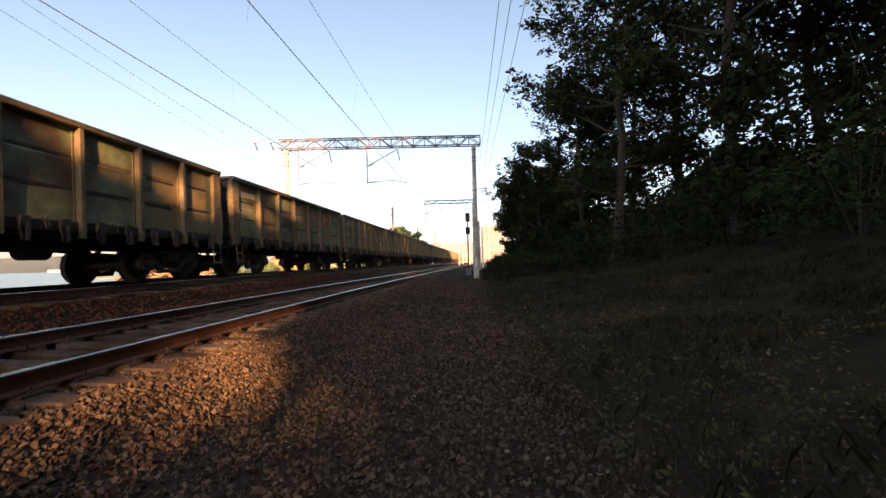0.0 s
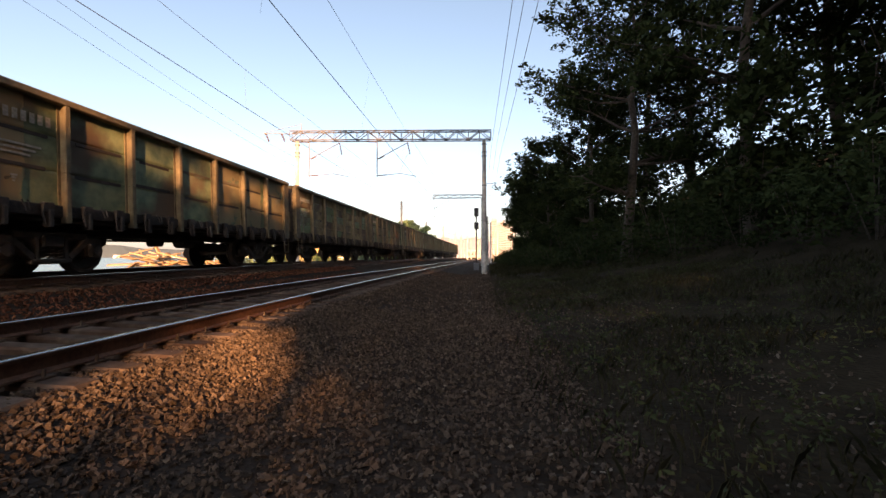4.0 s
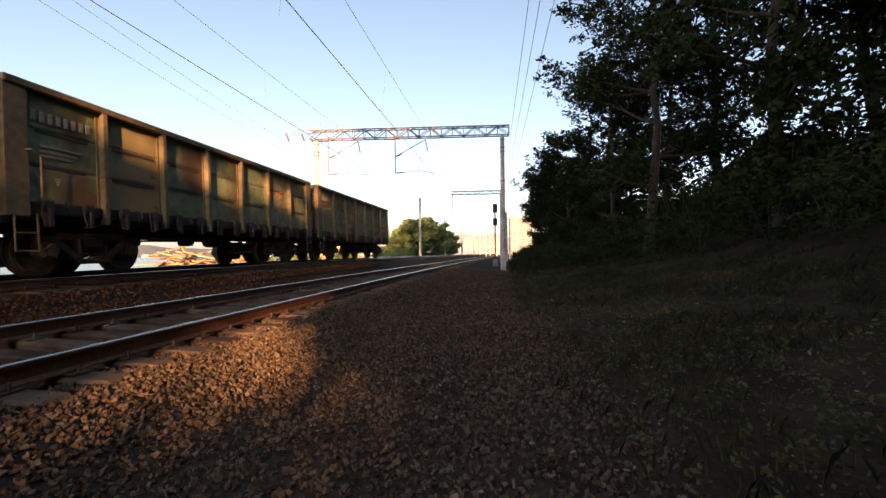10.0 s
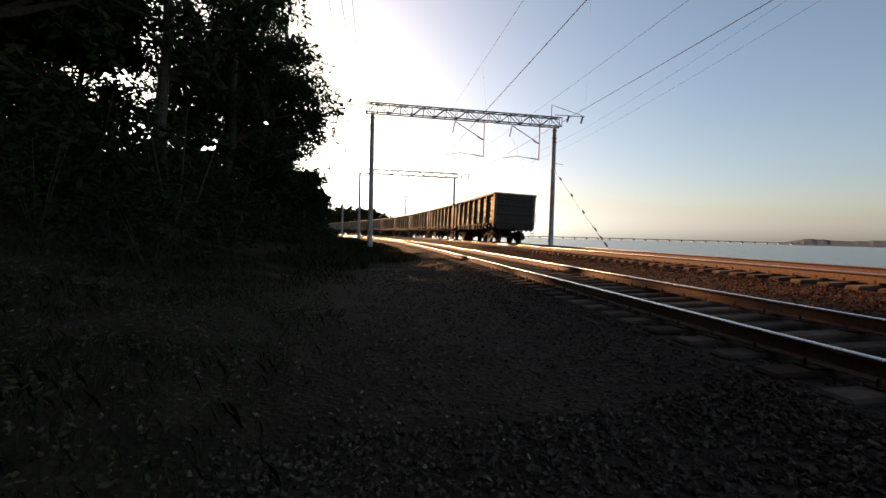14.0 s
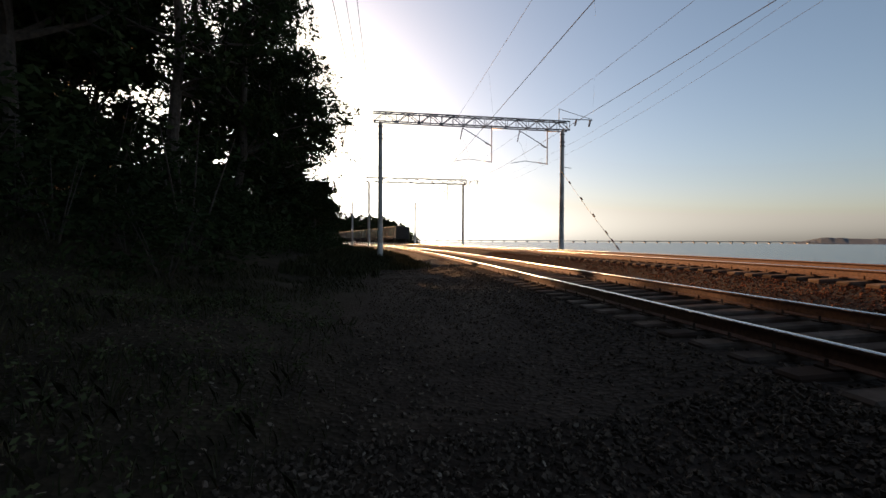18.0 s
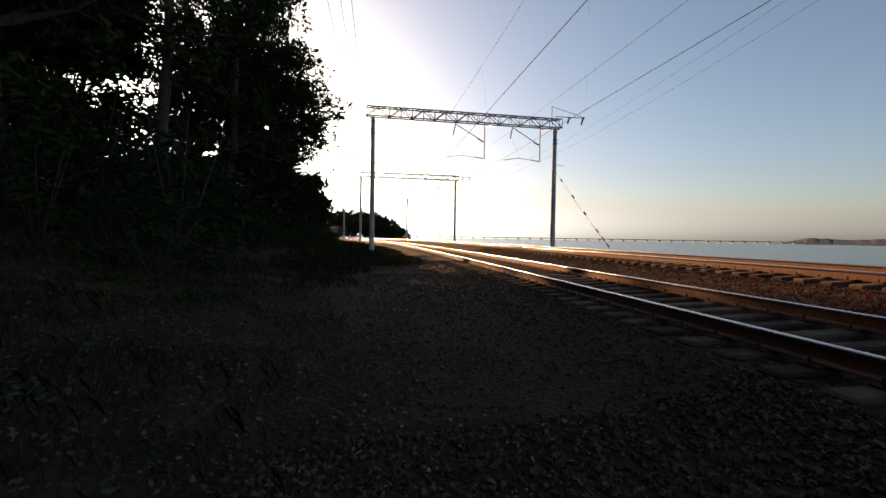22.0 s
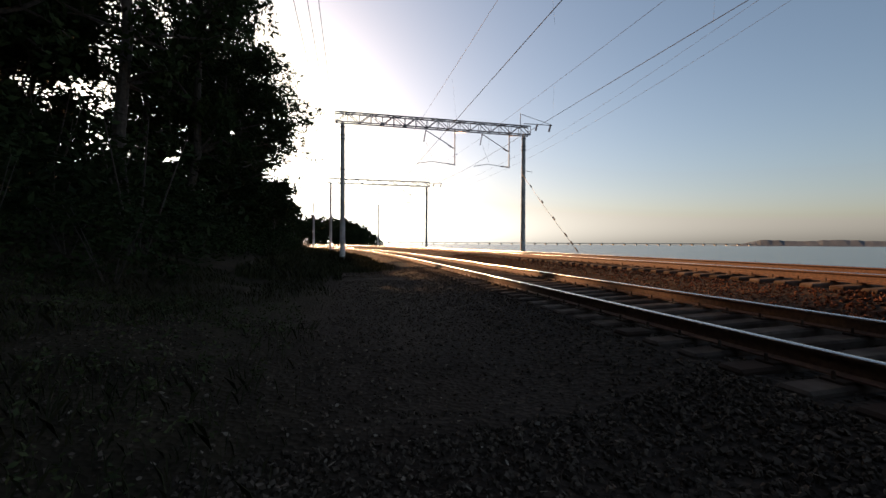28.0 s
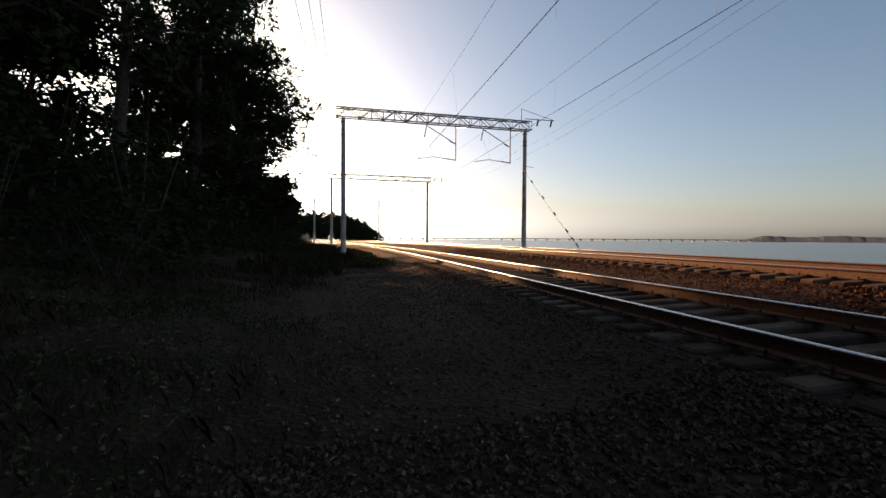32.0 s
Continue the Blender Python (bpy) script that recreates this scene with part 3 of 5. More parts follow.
def build_wagon(name, panels, planks, m_post, label):
    w = thing(name, pose(0, 0, 0), label, "freight wagon", "wagons of the train")
    wear = random.Random(len(name) + len(label))
    bay = (L - 0.5) / 7
    for s in (-1, 1):
        turn = 0 if s > 0 else 180
        for k in range(7):
            x = -L / 2 + 0.25 + bay * (k + 0.5)
            if s < 0:
                part("side_panel", wear.choice(panels), None, w, at=pose(x, s * 1.405, SIDE_Z0 + 0.22, 0, 0, turn))
                continue
            hh = SIDE_Z1 - SIDE_Z0 - 0.2
            if not planks:
                sp = part("side_panel", wear.choice(panels), None, w, at=pose(x, 1.405, SIDE_Z0 + 0.22))
                for z in (hh / 3, hh * 2 / 3):
                    part("rib", wear.choice(RIBS), None, sp, at=pose(wear.uniform(-0.06, 0.06), 0, z + wear.uniform(-0.05, 0.05)))
                continue
            sp = part("side_panel", box(B(), -bay / 2, bay / 2, -0.045, -0.022, 0, hh), M_IRON, w, at=pose(x, 1.405, SIDE_Z0 + 0.22))
            for j in range(5):
                part("plank", wear.choice(planks), None, sp, at=pose(0, 0, hh * j / 5))
        for k in range(8):
            x = -L / 2 + 0.25 + bay * k
            bm = B()
            if k in (0, 7):
                e = -1 if k == 0 else 1
                box(bm, min(x - e * 0.14, x + e * 0.25), max(x - e * 0.14, x + e * 0.25), s * 1.42 - 0.08, s * 1.42 + 0.10, SIDE_Z0 - 0.05, SIDE_Z1, 0.012)
                part("corner_post", bm, m_post, w)
            else:
                # hat-section post that narrows towards the foot
                for z0, z1, t in ((SIDE_Z0 - 0.12, 2.0, 0.0), (2.0, SIDE_Z1, 0.0)):
                    box(bm, x - 0.058, x + 0.058, min(s * 1.40, s * 1.555), max(s * 1.40, s * 1.555), z0, z1, 0.012)
                for e in (-1, 1):
                    box(bm, x + e * 0.08 - 0.03, x + e * 0.08 + 0.03, min(s * 1.41, s * 1.432), max(s * 1.41, s * 1.432), SIDE_Z0 + 0.1, SIDE_Z1)
                part("side_post", bm, m_post, w)
        bm = B()
        box(bm, -L / 2, L / 2, s * 1.465 - 0.10, s * 1.465 + 0.10, SIDE_Z1 - 0.02, 3.48, 0.02)
        part("top_rim", bm, m_post, w)
        bm = B()
        box(bm, -L / 2, L / 2, s * 1.40 - 0.07, s * 1.40 + 0.07, SIDE_Z0, SIDE_Z0 + 0.23, 0.015)
        part("side_sill", bm, M_IRON, w)
        for k in range(7):
            x = -L / 2 + 0.25 + bay * (k + 0.5)
            bm = B()
            for e in (-0.42, 0.38):
                box(bm, x + e - 0.10, x + e + 0.10, min(s * 1.44, s * 1.56), max(s * 1.44, s * 1.56), SIDE_Z0 + 0.05, SIDE_Z0 + 0.26, 0.02)
                box(bm, x + e - 0.05, x + e + 0.05, min(s * 1.44, s * 1.60), max(s * 1.44, s * 1.60), SIDE_Z0 - 0.22, SIDE_Z0 + 0.12, 0.02)
                tube(bm, [(x + e + 0.10, s * 1.55, SIDE_Z0 + 0.22), (x + e + 0.16, s * 1.57, SIDE_Z0 + 0.02), (x + e + 0.10, s * 1.56, SIDE_Z0 - 0.16)], 0.018, 5)
            tube(bm, [(x - 0.06, s * 1.5, SIDE_Z0 + 0.26), (x - 0.05, s * 1.57, SIDE_Z0 + 0.08), (x + 0.02, s * 1.57, SIDE_Z0 + 0.05), (x + 0.04, s * 1.5, SIDE_Z0 + 0.26)], 0.014, 5)
            box(bm, x - 0.78, x + 0.78, s * 1.15 - 0.25, s * 1.15 + 0.25, SIDE_Z0 - 0.06, SIDE_Z0 - 0.01, 0.01)
            part("hatch_latch", bm, M_IRON, w)
    for e in (-1, 1):
        x = e * (L / 2 - 0.06)
        bm = B()
        box(bm, x - 0.04, x + 0.04, -1.38, 1.38, SIDE_Z0 + 0.1, SIDE_Z1)
        wall = part("end_wall", bm, M_END, w)
        for z in (1.45, 2.05, 2.65, 3.1):
            bm = B()
            box(bm, min(x, x + e * 0.09), max(x, x + e * 0.09), -1.36, 1.36, z - 0.07, z + 0.07, 0.02)
            part("rib", bm, M_END, wall)
        bm = B()
        box(bm, x - 0.09, x + 0.09, -1.36, 1.36, SIDE_Z1 - 0.02, 3.478, 0.02)
        part("end_rim", bm, m_post, w)
        bm = B()
        box(bm, x - 0.10, x + 0.16, -1.40, 1.40, 0.95, SIDE_Z0 + 0.12, 0.02)
        part("end_beam", bm, M_IRON, w)
        bm = B()
        xc = e * (L / 2 + 0.09)
        box(bm, min(xc, xc + e * 0.42), max(xc, xc + e * 0.42), -0.10, 0.10, 0.94, 1.16, 0.03)
        box(bm, min(xc + e * 0.36, xc + e * 0.49), max(xc + e * 0.36, xc + e * 0.49), -0.20, 0.20, 0.88, 1.22, 0.04)
        tube(bm, [(xc, 0.35, 0.95), (xc + e * 0.15, 0.36, 0.62), (xc + e * 0.35, 0.30, 0.50), (xc + e * 0.48, 0.22, 0.62)], 0.025, 6)
        part("coupler", bm, M_IRON, w)
        for s in (-1, 1):
            bm = B()
            xs = e * (L / 2 - 0.32)
            for dx in (-0.19, 0.19):
                tube(bm, [(xs + dx, s * 1.50, SIDE_Z0), (xs + dx, s * 1.52, 0.46)], 0.018, 5)
            for z in (0.46, 0.78):
                tube(bm, [(xs - 0.19, s * 1.52, z), (xs + 0.19, s * 1.52, z)], 0.016, 5)
            tube(bm, [(xs - 0.2, s * 1.50, 1.35), (xs - 0.2, s * 1.60, 1.42), (xs - 0.2, s * 1.60, 2.15), (xs - 0.05, s * 1.60, 2.25), (xs, s * 1.50, 2.25)], 0.02, 5)
            part("step_ladder", bm, m_post, w)
    bm = B()
    box(bm, -L / 2 + 0.1, L / 2 - 0.1, -1.38, 1.38, SIDE_Z0 + 0.12, SIDE_Z0 + 0.18)
    part("floor", bm, M_IRON, w)
    bm = B()
    box(bm, -L / 2, L / 2, -0.20, 0.20, 0.86, SIDE_Z0 + 0.12, 0.02)
    part("centre_sill", bm, M_IRON, w)
    for k in range(1, 7):
        x = -L / 2 + 0.25 + bay * k
        part("cross_beam", box(B(), x - 0.06, x + 0.06, -1.36, 1.36, 0.98, SIDE_Z0 + 0.12, 0.01), M_IRON, w)
    part("brake_cylinder", cyl(B(), (-0.9, 0.55, 0.78), (-0.35, 0.55, 0.78), 0.19, seg=14), M_IRON, w)
    part("air_tank", cyl(B(), (1.2, -0.5, 0.80), (2.0, -0.5, 0.80), 0.16, seg=14), M_IRON, w)
    part("brake_valve", box(B(), 0.5, 0.85, 0.45, 0.8, 0.62, 0.95, 0.06), M_IRON, w)
    for pts in ([(-3.1, 0.95, 0.82), (0.2, 0.95, 0.80), (3.1, 0.95, 0.82)], [(-3.1, -0.95, 0.90), (3.1, -0.95, 0.90)],
                [(-3.2, 0.3, 0.74), (-0.9, 0.55, 0.78)], [(-0.35, 0.55, 0.78), (3.2, 0.3, 0.74)]):
        part("brake_rod", tube(B(), pts, 0.025, 5), M_IRON, w)
    # painted marks on the landward side: a row of digits and lines of small print, kept as bars
    x0 = L / 2 - 0.5
    marks = [(x0 - k * 0.15 - 0.085, x0 - k * 0.15, 2.84, 3.03) for k in range(8)]
    marks += [(x0 - 0.95 + 0.1 * r, x0 - 0.15, 2.38 - r * 0.09, 2.42 - r * 0.09) for r in range(3)]
    for xa, xb, za, zb in marks:
        bm = B()
        box(bm, xa, xb, 1.421, 1.433, za, zb)
        part("painted_mark", bm, M_MARK, w)
    for xa in (x0 - 0.12, x0 - 0.46):
        bm = B()
        for k in range(3):
            h = 0.055 * (3 - k) / 3
            box(bm, xa - h, xa + h, 1.421, 1.433, 1.70 + 0.05 * (2 - k), 1.735 + 0.05 * (2 - k))
        part("triangle_mark", bm, M_MARK, w)
    if planks:
        part("load_mark", LOAD_MARK, None, w, "small painted figure 20", at=Matrix(((-1, 0, 0, x0 - 0.95), (0, 0, 1, 1.424), (0, 1, 0, 2.44), (0, 0, 0, 1))))
    for e in (-1, 1):
        bg = new("bogie")
        bg.parent = w
        bg.matrix_basis = pose(e * 4.02, 0, 0)
        bm = B()
        box(bm, -0.22, 0.22, -1.16, 1.16, 0.52, 0.80, 0.04)
        cyl(bm, (0, 0, 0.78), (0, 0, 0.92), 0.22, seg=14)
        part("bolster", bm, M_IRON, bg)
        for s in (0, 1):
            part("side_frame", SIDE_FRAME[s], None, bg)
            part("spring", SPRING[s], None, bg)
            for t in (-1, 1):
                part("axle_box", AXLE_BOX[s], None, bg, at=pose(t * 0.925, 0, 0.475))
                bm = B()
                box(bm, t * 0.36 - 0.05, t * 0.36 + 0.05, (s * 2 - 1) * 0.79 - 0.06, (s * 2 - 1) * 0.79 + 0.06, 0.30, 0.68, 0.02)
                part("brake_shoe", bm, M_IRON, bg)
        for t in (-1, 1):
            part("wheelset", WHEELSET, None, bg, at=pose(t * 0.925, 0, 0.475))
    return w


def text_mesh(words, size):
    """Flat lettering with a little thickness, as a mesh."""
    cu = bpy.data.curves.new("lettering", "FONT")
    cu.body, cu.size, cu.extrude, cu.resolution_u = words, size, 0.005, 3
    me = bpy.data.meshes.new_from_object(bpy.data.objects.new("lettering", cu))
    me.materials.clear()
    me.materials.append(M_MARK)
    return me


LOAD_MARK = text_mesh("20", 0.2)
WHEELSET = wheelset_mesh()
SIDE_FRAME = [side_frame_mesh(-1), side_frame_mesh(1)]
AXLE_BOX = [axle_box_mesh(-1), axle_box_mesh(1)]
SPRING = [spring_mesh(-1), spring_mesh(1)]
PANELS_A = [panel_mesh((L - 0.5) / 7, SIDE_Z1 - SIDE_Z0 - 0.2, k, M_PANEL) for k in range(5)]
PANELS_B = [panel_mesh((L - 0.5) / 7, SIDE_Z1 - SIDE_Z0 - 0.2, k + 7, M_PANEL2) for k in range(4)]
PLANK_W, PLANK_H = (L - 0.5) / 7, (SIDE_Z1 - SIDE_Z0 - 0.2) / 5
PLANKS_A = [plank_mesh(PLANK_W, PLANK_H, k, M_PANEL) for k in range(7)]
PLANKS_B = [plank_mesh(PLANK_W, PLANK_H, k + 20, M_PANEL2) for k in range(7)]
RIBS = [rib_mesh(PLANK_W * f, m, k) for k, (f, m) in enumerate(((0.7, M_END), (0.62, M_END), (0.74, M_POST)))]
WAGON_A = build_wagon("gondola_wagon", PANELS_A, PLANKS_A + PLANKS_B[:1], M_POST, "open gondola wagon with ochre boards and patches of green paint")
WAGON_B = build_wagon("gondola_wagon", PANELS_B, None, M_POST, "faded green steel gondola wagon with dusty, dented sides")
WAGON_C = build_wagon("gondola_wagon", PANELS_A[:1] + PANELS_B + PANELS_B[:2], None, M_POST, "rust-brown and green steel gondola wagon with ribbed sides")
WAGONS = []
for k in range(17):
    src = WAGON_A if k in (0, 7) else WAGON_B if k in (2, 3, 5, 9, 10, 13, 15) else WAGON_C
    WAGONS.append(copy_thing(src, pose(0, 0, 0)) if src in WAGONS else src)


def spray(k, bay, z, size, turns):
    """A looping orange scribble sprayed on a side sheet."""
    rnd = random.Random(k)
    x = -L / 2 + 0.25 + (L - 0.5) / 7 * (bay + 0.5)
    pts, a = [], 0.0
    for i in range(turns * 10):
        a += 0.6
        r = size * (0.25 + 0.2 * math.sin(i * 0.37 + k))
        pts.append((x - size * 0.5 + size * i / (turns * 10) + r * math.cos(a), 1.448, z + r * math.sin(a)))
    bm = tube(B(), pts, 0.035 * size / 0.7, 5)
    for v in bm.verts:
        v.co.y = 1.456 + (v.co.y - 1.448) * 0.2
    part("spray_paint", bm, M_SPRAY, WAGONS[k], "orange scribble of spray paint")


for r in ((1, 1, 2.55, 0.35, 3), (6, 1, 2.35, 0.8, 4), (12, 1, 2.75, 0.6, 4), (12, 2, 2.75, 0.45, 3)):
    spray(*r)

REAR_Y, REAR_T = 45.85, 9.0      # the rear end of the last wagon passes REAR_Y at REAR_T


def run(t):
    """Metres that the train has gone since REAR_T."""
    return 14.75 * (t - REAR_T) + float(np.interp(t, [9, 10.2, 11.0, 11.6, 12.1], [0, -0.15, 0.05, -0.15, 0.42]))


def wagon_pose(k, t):
    """Wagon k counted from the rear, at t seconds: both bogies stand on the far track."""
    s = s_at(REAR_Y) + run(t) + L / 2 + k * PITCH
    ya, yb = y_at(s - 4.02), y_at(s + 4.02)
    pa, pb = Vector((float(far_x(ya)), ya, z_far(ya) + CANT / 2)), Vector((float(far_x(yb)), yb, z_far(yb) + CANT / 2))
    d = pb - pa
    return pose(*((pa + pb) / 2), 1.8, -math.degrees(math.asin(d.z / d.length)), math.degrees(math.atan2(d.y, d.x)))


# ---- masts, gantries and wires ----
def lattice(name, parent, p, q, w, h, n, material):
    """A four-chord truss from p to q (its lower centre line)."""
    p, q = Vector(p), Vector(q)
    d = (q - p).normalized()
    s = Vector((-d.y, d.x, 0)) * w / 2
    up = Vector((0, 0, h))
    bm = B()
    for o in (s, -s, s + up, -s + up):
        tube(bm, [p + o, q + o], 0.05, 4)
    length = (q - p).length
    for i in range(n):
        a, c = p + d * length * i / n, p + d * length * (i + 1) / n
        for o in (s, -s):
            tube(bm, [a + o, a + o + up], 0.024, 4)
            tube(bm, [a + o + (up if i % 2 else Vector()), c + o + (Vector() if i % 2 else up)], 0.034, 4)
        tube(bm, [a + s + up, c - s + up], 0.022, 4)
        tube(bm, [a + s, a - s], 0.022, 4)
    tube(bm, [q + s, q + s + up], 0.024, 4), tube(bm, [q - s, q - s + up], 0.024, 4)
    return part(name, bm, material, parent, "steel lattice crossbeam")


def mast_part(parent, x, y, z0, z1, r0=0.2, r1=0.145):
    bm = B()
    cyl(bm, (x, y, z0 - 0.4), (x, y, z1), r0, r1, 16)
    m = part("mast", bm, M_CONC, parent, "round tapered concrete mast")
    part("painted_foot", cyl(B(), (x, y, z0 - 0.1), (x, y, z0 + 1.5), r0 + 0.005, r0 - 0.002, 16), M_FOOT, m, "white painted foot of the mast")
    for z in (z1 - 0.3, z1 - 0.9, z1 - 1.2, z1 - 3.4):
        part("collar", cyl(B(), (x, y, z - 0.04), (x, y, z + 0.04), r1 + 0.05, seg=14), M_GALV, m)
    return m


def insulator(bm, p, q, r=0.065, n=5):
    p, q = Vector(p), Vector(q)
    tube(bm, [p, q], 0.015, 5)
    d = (q - p)
    for i in range(n):
        c = p + d * (i + 0.5) / n
        cyl(bm, c - d * 0.3 / n, c + d * 0.3 / n, r, r * 0.5, 8)


def dropper_arm(parent, x, y, zt, drop, reach):
    """A hanging post under the beam with a raked bracket, insulators and a registration arm to the wire."""
    bm = B()
    tube(bm, [(x, y, zt), (x, y, zt - drop)], 0.045, 6)
    p = part("drop_post", bm, M_GALV, parent)
    bm = B()
    tube(bm, [(x, y, zt - drop * 0.55), (x + reach, y, zt - 0.35)], 0.035, 5)
    tube(bm, [(x, y, zt - drop + 0.06), (x + reach * 0.8, y, zt - drop + 0.22), (x + reach * 1.3, y, zt - drop + 0.0)], 0.026, 5)
    tube(bm, [(x + reach, y, zt - 1.2), (x + reach * 0.72, y, zt - drop + 0.2)], 0.008, 4)
    part("bracket", bm, M_GALV, p)
    for a, c in (((x + 0.10, y, zt - drop * 0.55 + 0.02), (x + 0.55, y, zt - drop * 0.55 + 0.22)), ((x + 0.1, y, zt - drop + 0.07), (x + 0.75, y, zt - drop + 0.13)),
                 ((x - 0.02, y, zt - 0.3), (x - 0.85, y, zt - 0.24)), ((x + reach, y, zt - 0.35), (x + reach + 0.18, y, zt - 1.25))):
        bm = B()
        insulator(bm, a, c)
        part("insulator", bm, M_INSUL, p)


def build_gantry(y, x_right, x_left, zb, top, label, arms=(), dy=0.0, outrigger=1.6, lift=0.0):
    """A portal over both tracks: two masts, a lattice beam, hanging brackets and an outrigger on the sea side."""
    g = thing("catenary_gantry", pose(x_right, y, zb), label, "catenary gantry", "portals over the tracks")
    inv = Matrix.Translation((-x_right, -y, -zb))
    before = set(bpy.data.objects)
    dx = x_left - x_right
    mast_part(g, 0, 0, 0, top - 0.75)
    mast_part(g, dx, dy, 0.25, top - 0.75)
    lattice("crossbeam", g, (0.5, 0, top - 0.72), (dx - 0.5, dy, top - 0.72), 0.5, 0.68, 18, M_GALV)
    if arms:
        for xc in arms:
            x = xc - x_right
            dropper_arm(g, x, dy * x / dx, top - 0.55, 2.9, 2.3)
    bm = B()
    e = -1 if dx < 0 else 1
    tube(bm, [(dx, dy, top - 0.2 + lift), (dx + e * outrigger * 1.6, dy, top - 0.15 + lift)], 0.035, 5)
    tube(bm, [(dx - e * 0.3, dy, top + 0.55 + lift), (dx + e * outrigger * 1.6, dy, top - 0.12 + lift)], 0.02, 5)
    tube(bm, [(dx - e * 0.3, dy, top), (dx - e * 0.3, dy, top + 0.58 + lift)], 0.03, 5)
    part("outrigger", bm, M_GALV, g)
    for k in (0.75, 1.5):
        x = dx + e * outrigger * k
        bm = B()
        insulator(bm, (x, dy, top - 0.18 + lift), (x - e * 0.2, dy + 0.1, top - 0.75 + lift), 0.09)
        part("insulator", bm, M_INSUL, g)
    bm = B()
    tube(bm, [(0.1, 0, top - 4.0), (0.75, 0, top - 4.0), (0.85, 0, top - 4.25)], 0.022, 5)
    tube(bm, [(dx - 0.1, dy, top - 3.6), (dx - 0.8, dy, top - 3.65)], 0.022, 5)
    part("side_bracket", bm, M_GALV, g)
    return g


TOP = 10.8
build_gantry(32, 2.5, -11.6, 0.05, TOP, "portal of two pale concrete masts and a lattice beam, sunlit", arms=(-5.55, -10.7))
build_gantry(-32, -1.35, -15.55, 0.1, TOP, "portal of two concrete masts and a lattice beam against the light", arms=(-9.8, -14.3), dy=0.5, lift=0.4)
build_gantry(-66.5, -1.25, -15.9, 0.1, TOP + 0.25, "portal of two concrete masts with a thin lattice beam", arms=(-8.6, -13.4), dy=0.6)
for x, reach in ((1.66, -2.0), (-12.0, 2.2)):
    g = thing("catenary_mast", pose(x, -95, 0.1), "distant concrete mast with a short arm at the bend", "mast", "masts at the bend")
    mast_part(g, 0, 0, 0, TOP - 0.9, 0.2, 0.15)
    part("arm", tube(B(), [(0, 0, TOP - 2.4), (reach, 0, TOP - 1.6)], 0.04, 5), M_GALV, g)
    part("bracket", tube(B(), [(0.25, 0, TOP - 1.1), (-0.25, 0, TOP - 1.1)], 0.04, 5), M_GALV, g)


def wire(name, pts, r, label, sag=0.0, group="overhead wires"):
    bm = B()
    q = []
    for a, c in zip(pts, pts[1:]):
        a, c = Vector(a), Vector(c)
        for k in range(8):
            f = k / 8
            q.append(a.lerp(c, f) - Vector((0, 0, sag * 4 * f * (1 - f))))
    q.append(Vector(pts[-1]))
    tube(bm, q, r, 5)
    return tagged(part(name, bm, M_WIRE), label, "wire", group)


SUP = [-95, -66.5, -32, 0.5, 32, 64, 105]
for xf, zs, nm, dx in ((near_x, (6.55, 8.8), "near", 0.0), (far_x, (7.25, 8.95), "far", 0.4)):
    wire("contact_wire", [(float(xf(y)) - 0.1 + dx + (0.32 if nm == "near" and 0 < y < 40 else 0), y, zs[0]) for y in SUP], 0.011, "dark copper contact wire above the %s track" % nm)
    wire("messenger_wire", [(float(xf(y)) + 0.15 + dx * 0.2, y, zs[1]) for y in SUP], 0.007, "dark messenger wire above the %s track" % nm, 0.15)
POLE_X = -12.1
OUT = {-95: -14.2, -66.5: -18.2, -32: -17.8, 0.5: POLE_X, 32: -13.9, 64: -9.5, 105: -5}
for dz, dx in ((0.0, 0.0), (-0.9, 0.3)):
    wire("feeder_wire", [(OUT[y] + dx, y, TOP - 0.8 + dz) for y in SUP], 0.006, "thin feeder wire on the sea-side mast arms", 0.3)
for dx, z in ((0.9, 9.6), (1.2, 9.0), (0.5, 9.3)):
    wire("line_wire", [(x + dx, y, z) for x, y in ((1.66, -95), (-1.25, -66.5), (-1.35, -32), (2.5, 32), (4.7, 64), (8, 105))], 0.010, "thin line wire along the woodland-side masts", 0.4)
# droppers between messenger and contact wire
for xf, za, zb, dx in ((near_x, 6.55, 8.68, 0.0), (far_x, 7.25, 8.83, 0.4)):
    for y in (-27, -18, -9, 9, 17, 25):
        x = float(xf(y))
        wire("dropper", [(x - 0.1 + dx, y, za), (x + 0.15 + dx * 0.2, y, zb)], 0.0022, "thin dropper holding the contact wire")


def build_single_mast():
    g = thing("catenary_mast", pose(POLE_X, 1.0, 0.2), "single pale concrete mast with two small insulators on the sea side", "mast")
    mast_part(g, 0, 0, 0, 10.2, 0.22, 0.15)
    part("bracket", tube(B(), [(0.1, 0, 7.6), (-0.1, 0.35, 7.6)], 0.03, 5), M_GALV, g)
    part("bracket", tube(B(), [(0.1, 0, 9.0), (2.4, 0, 9.9)], 0.03, 5), M_GALV, g)
    for z, dy in ((7.6, 0.3), (6.9, 0.25)):
        bm = B()
        insulator(bm, (-0.05, dy, z), (-0.05, dy, z + 0.35))
        part("insulator", bm, M_INSUL, g)


build_single_mast()


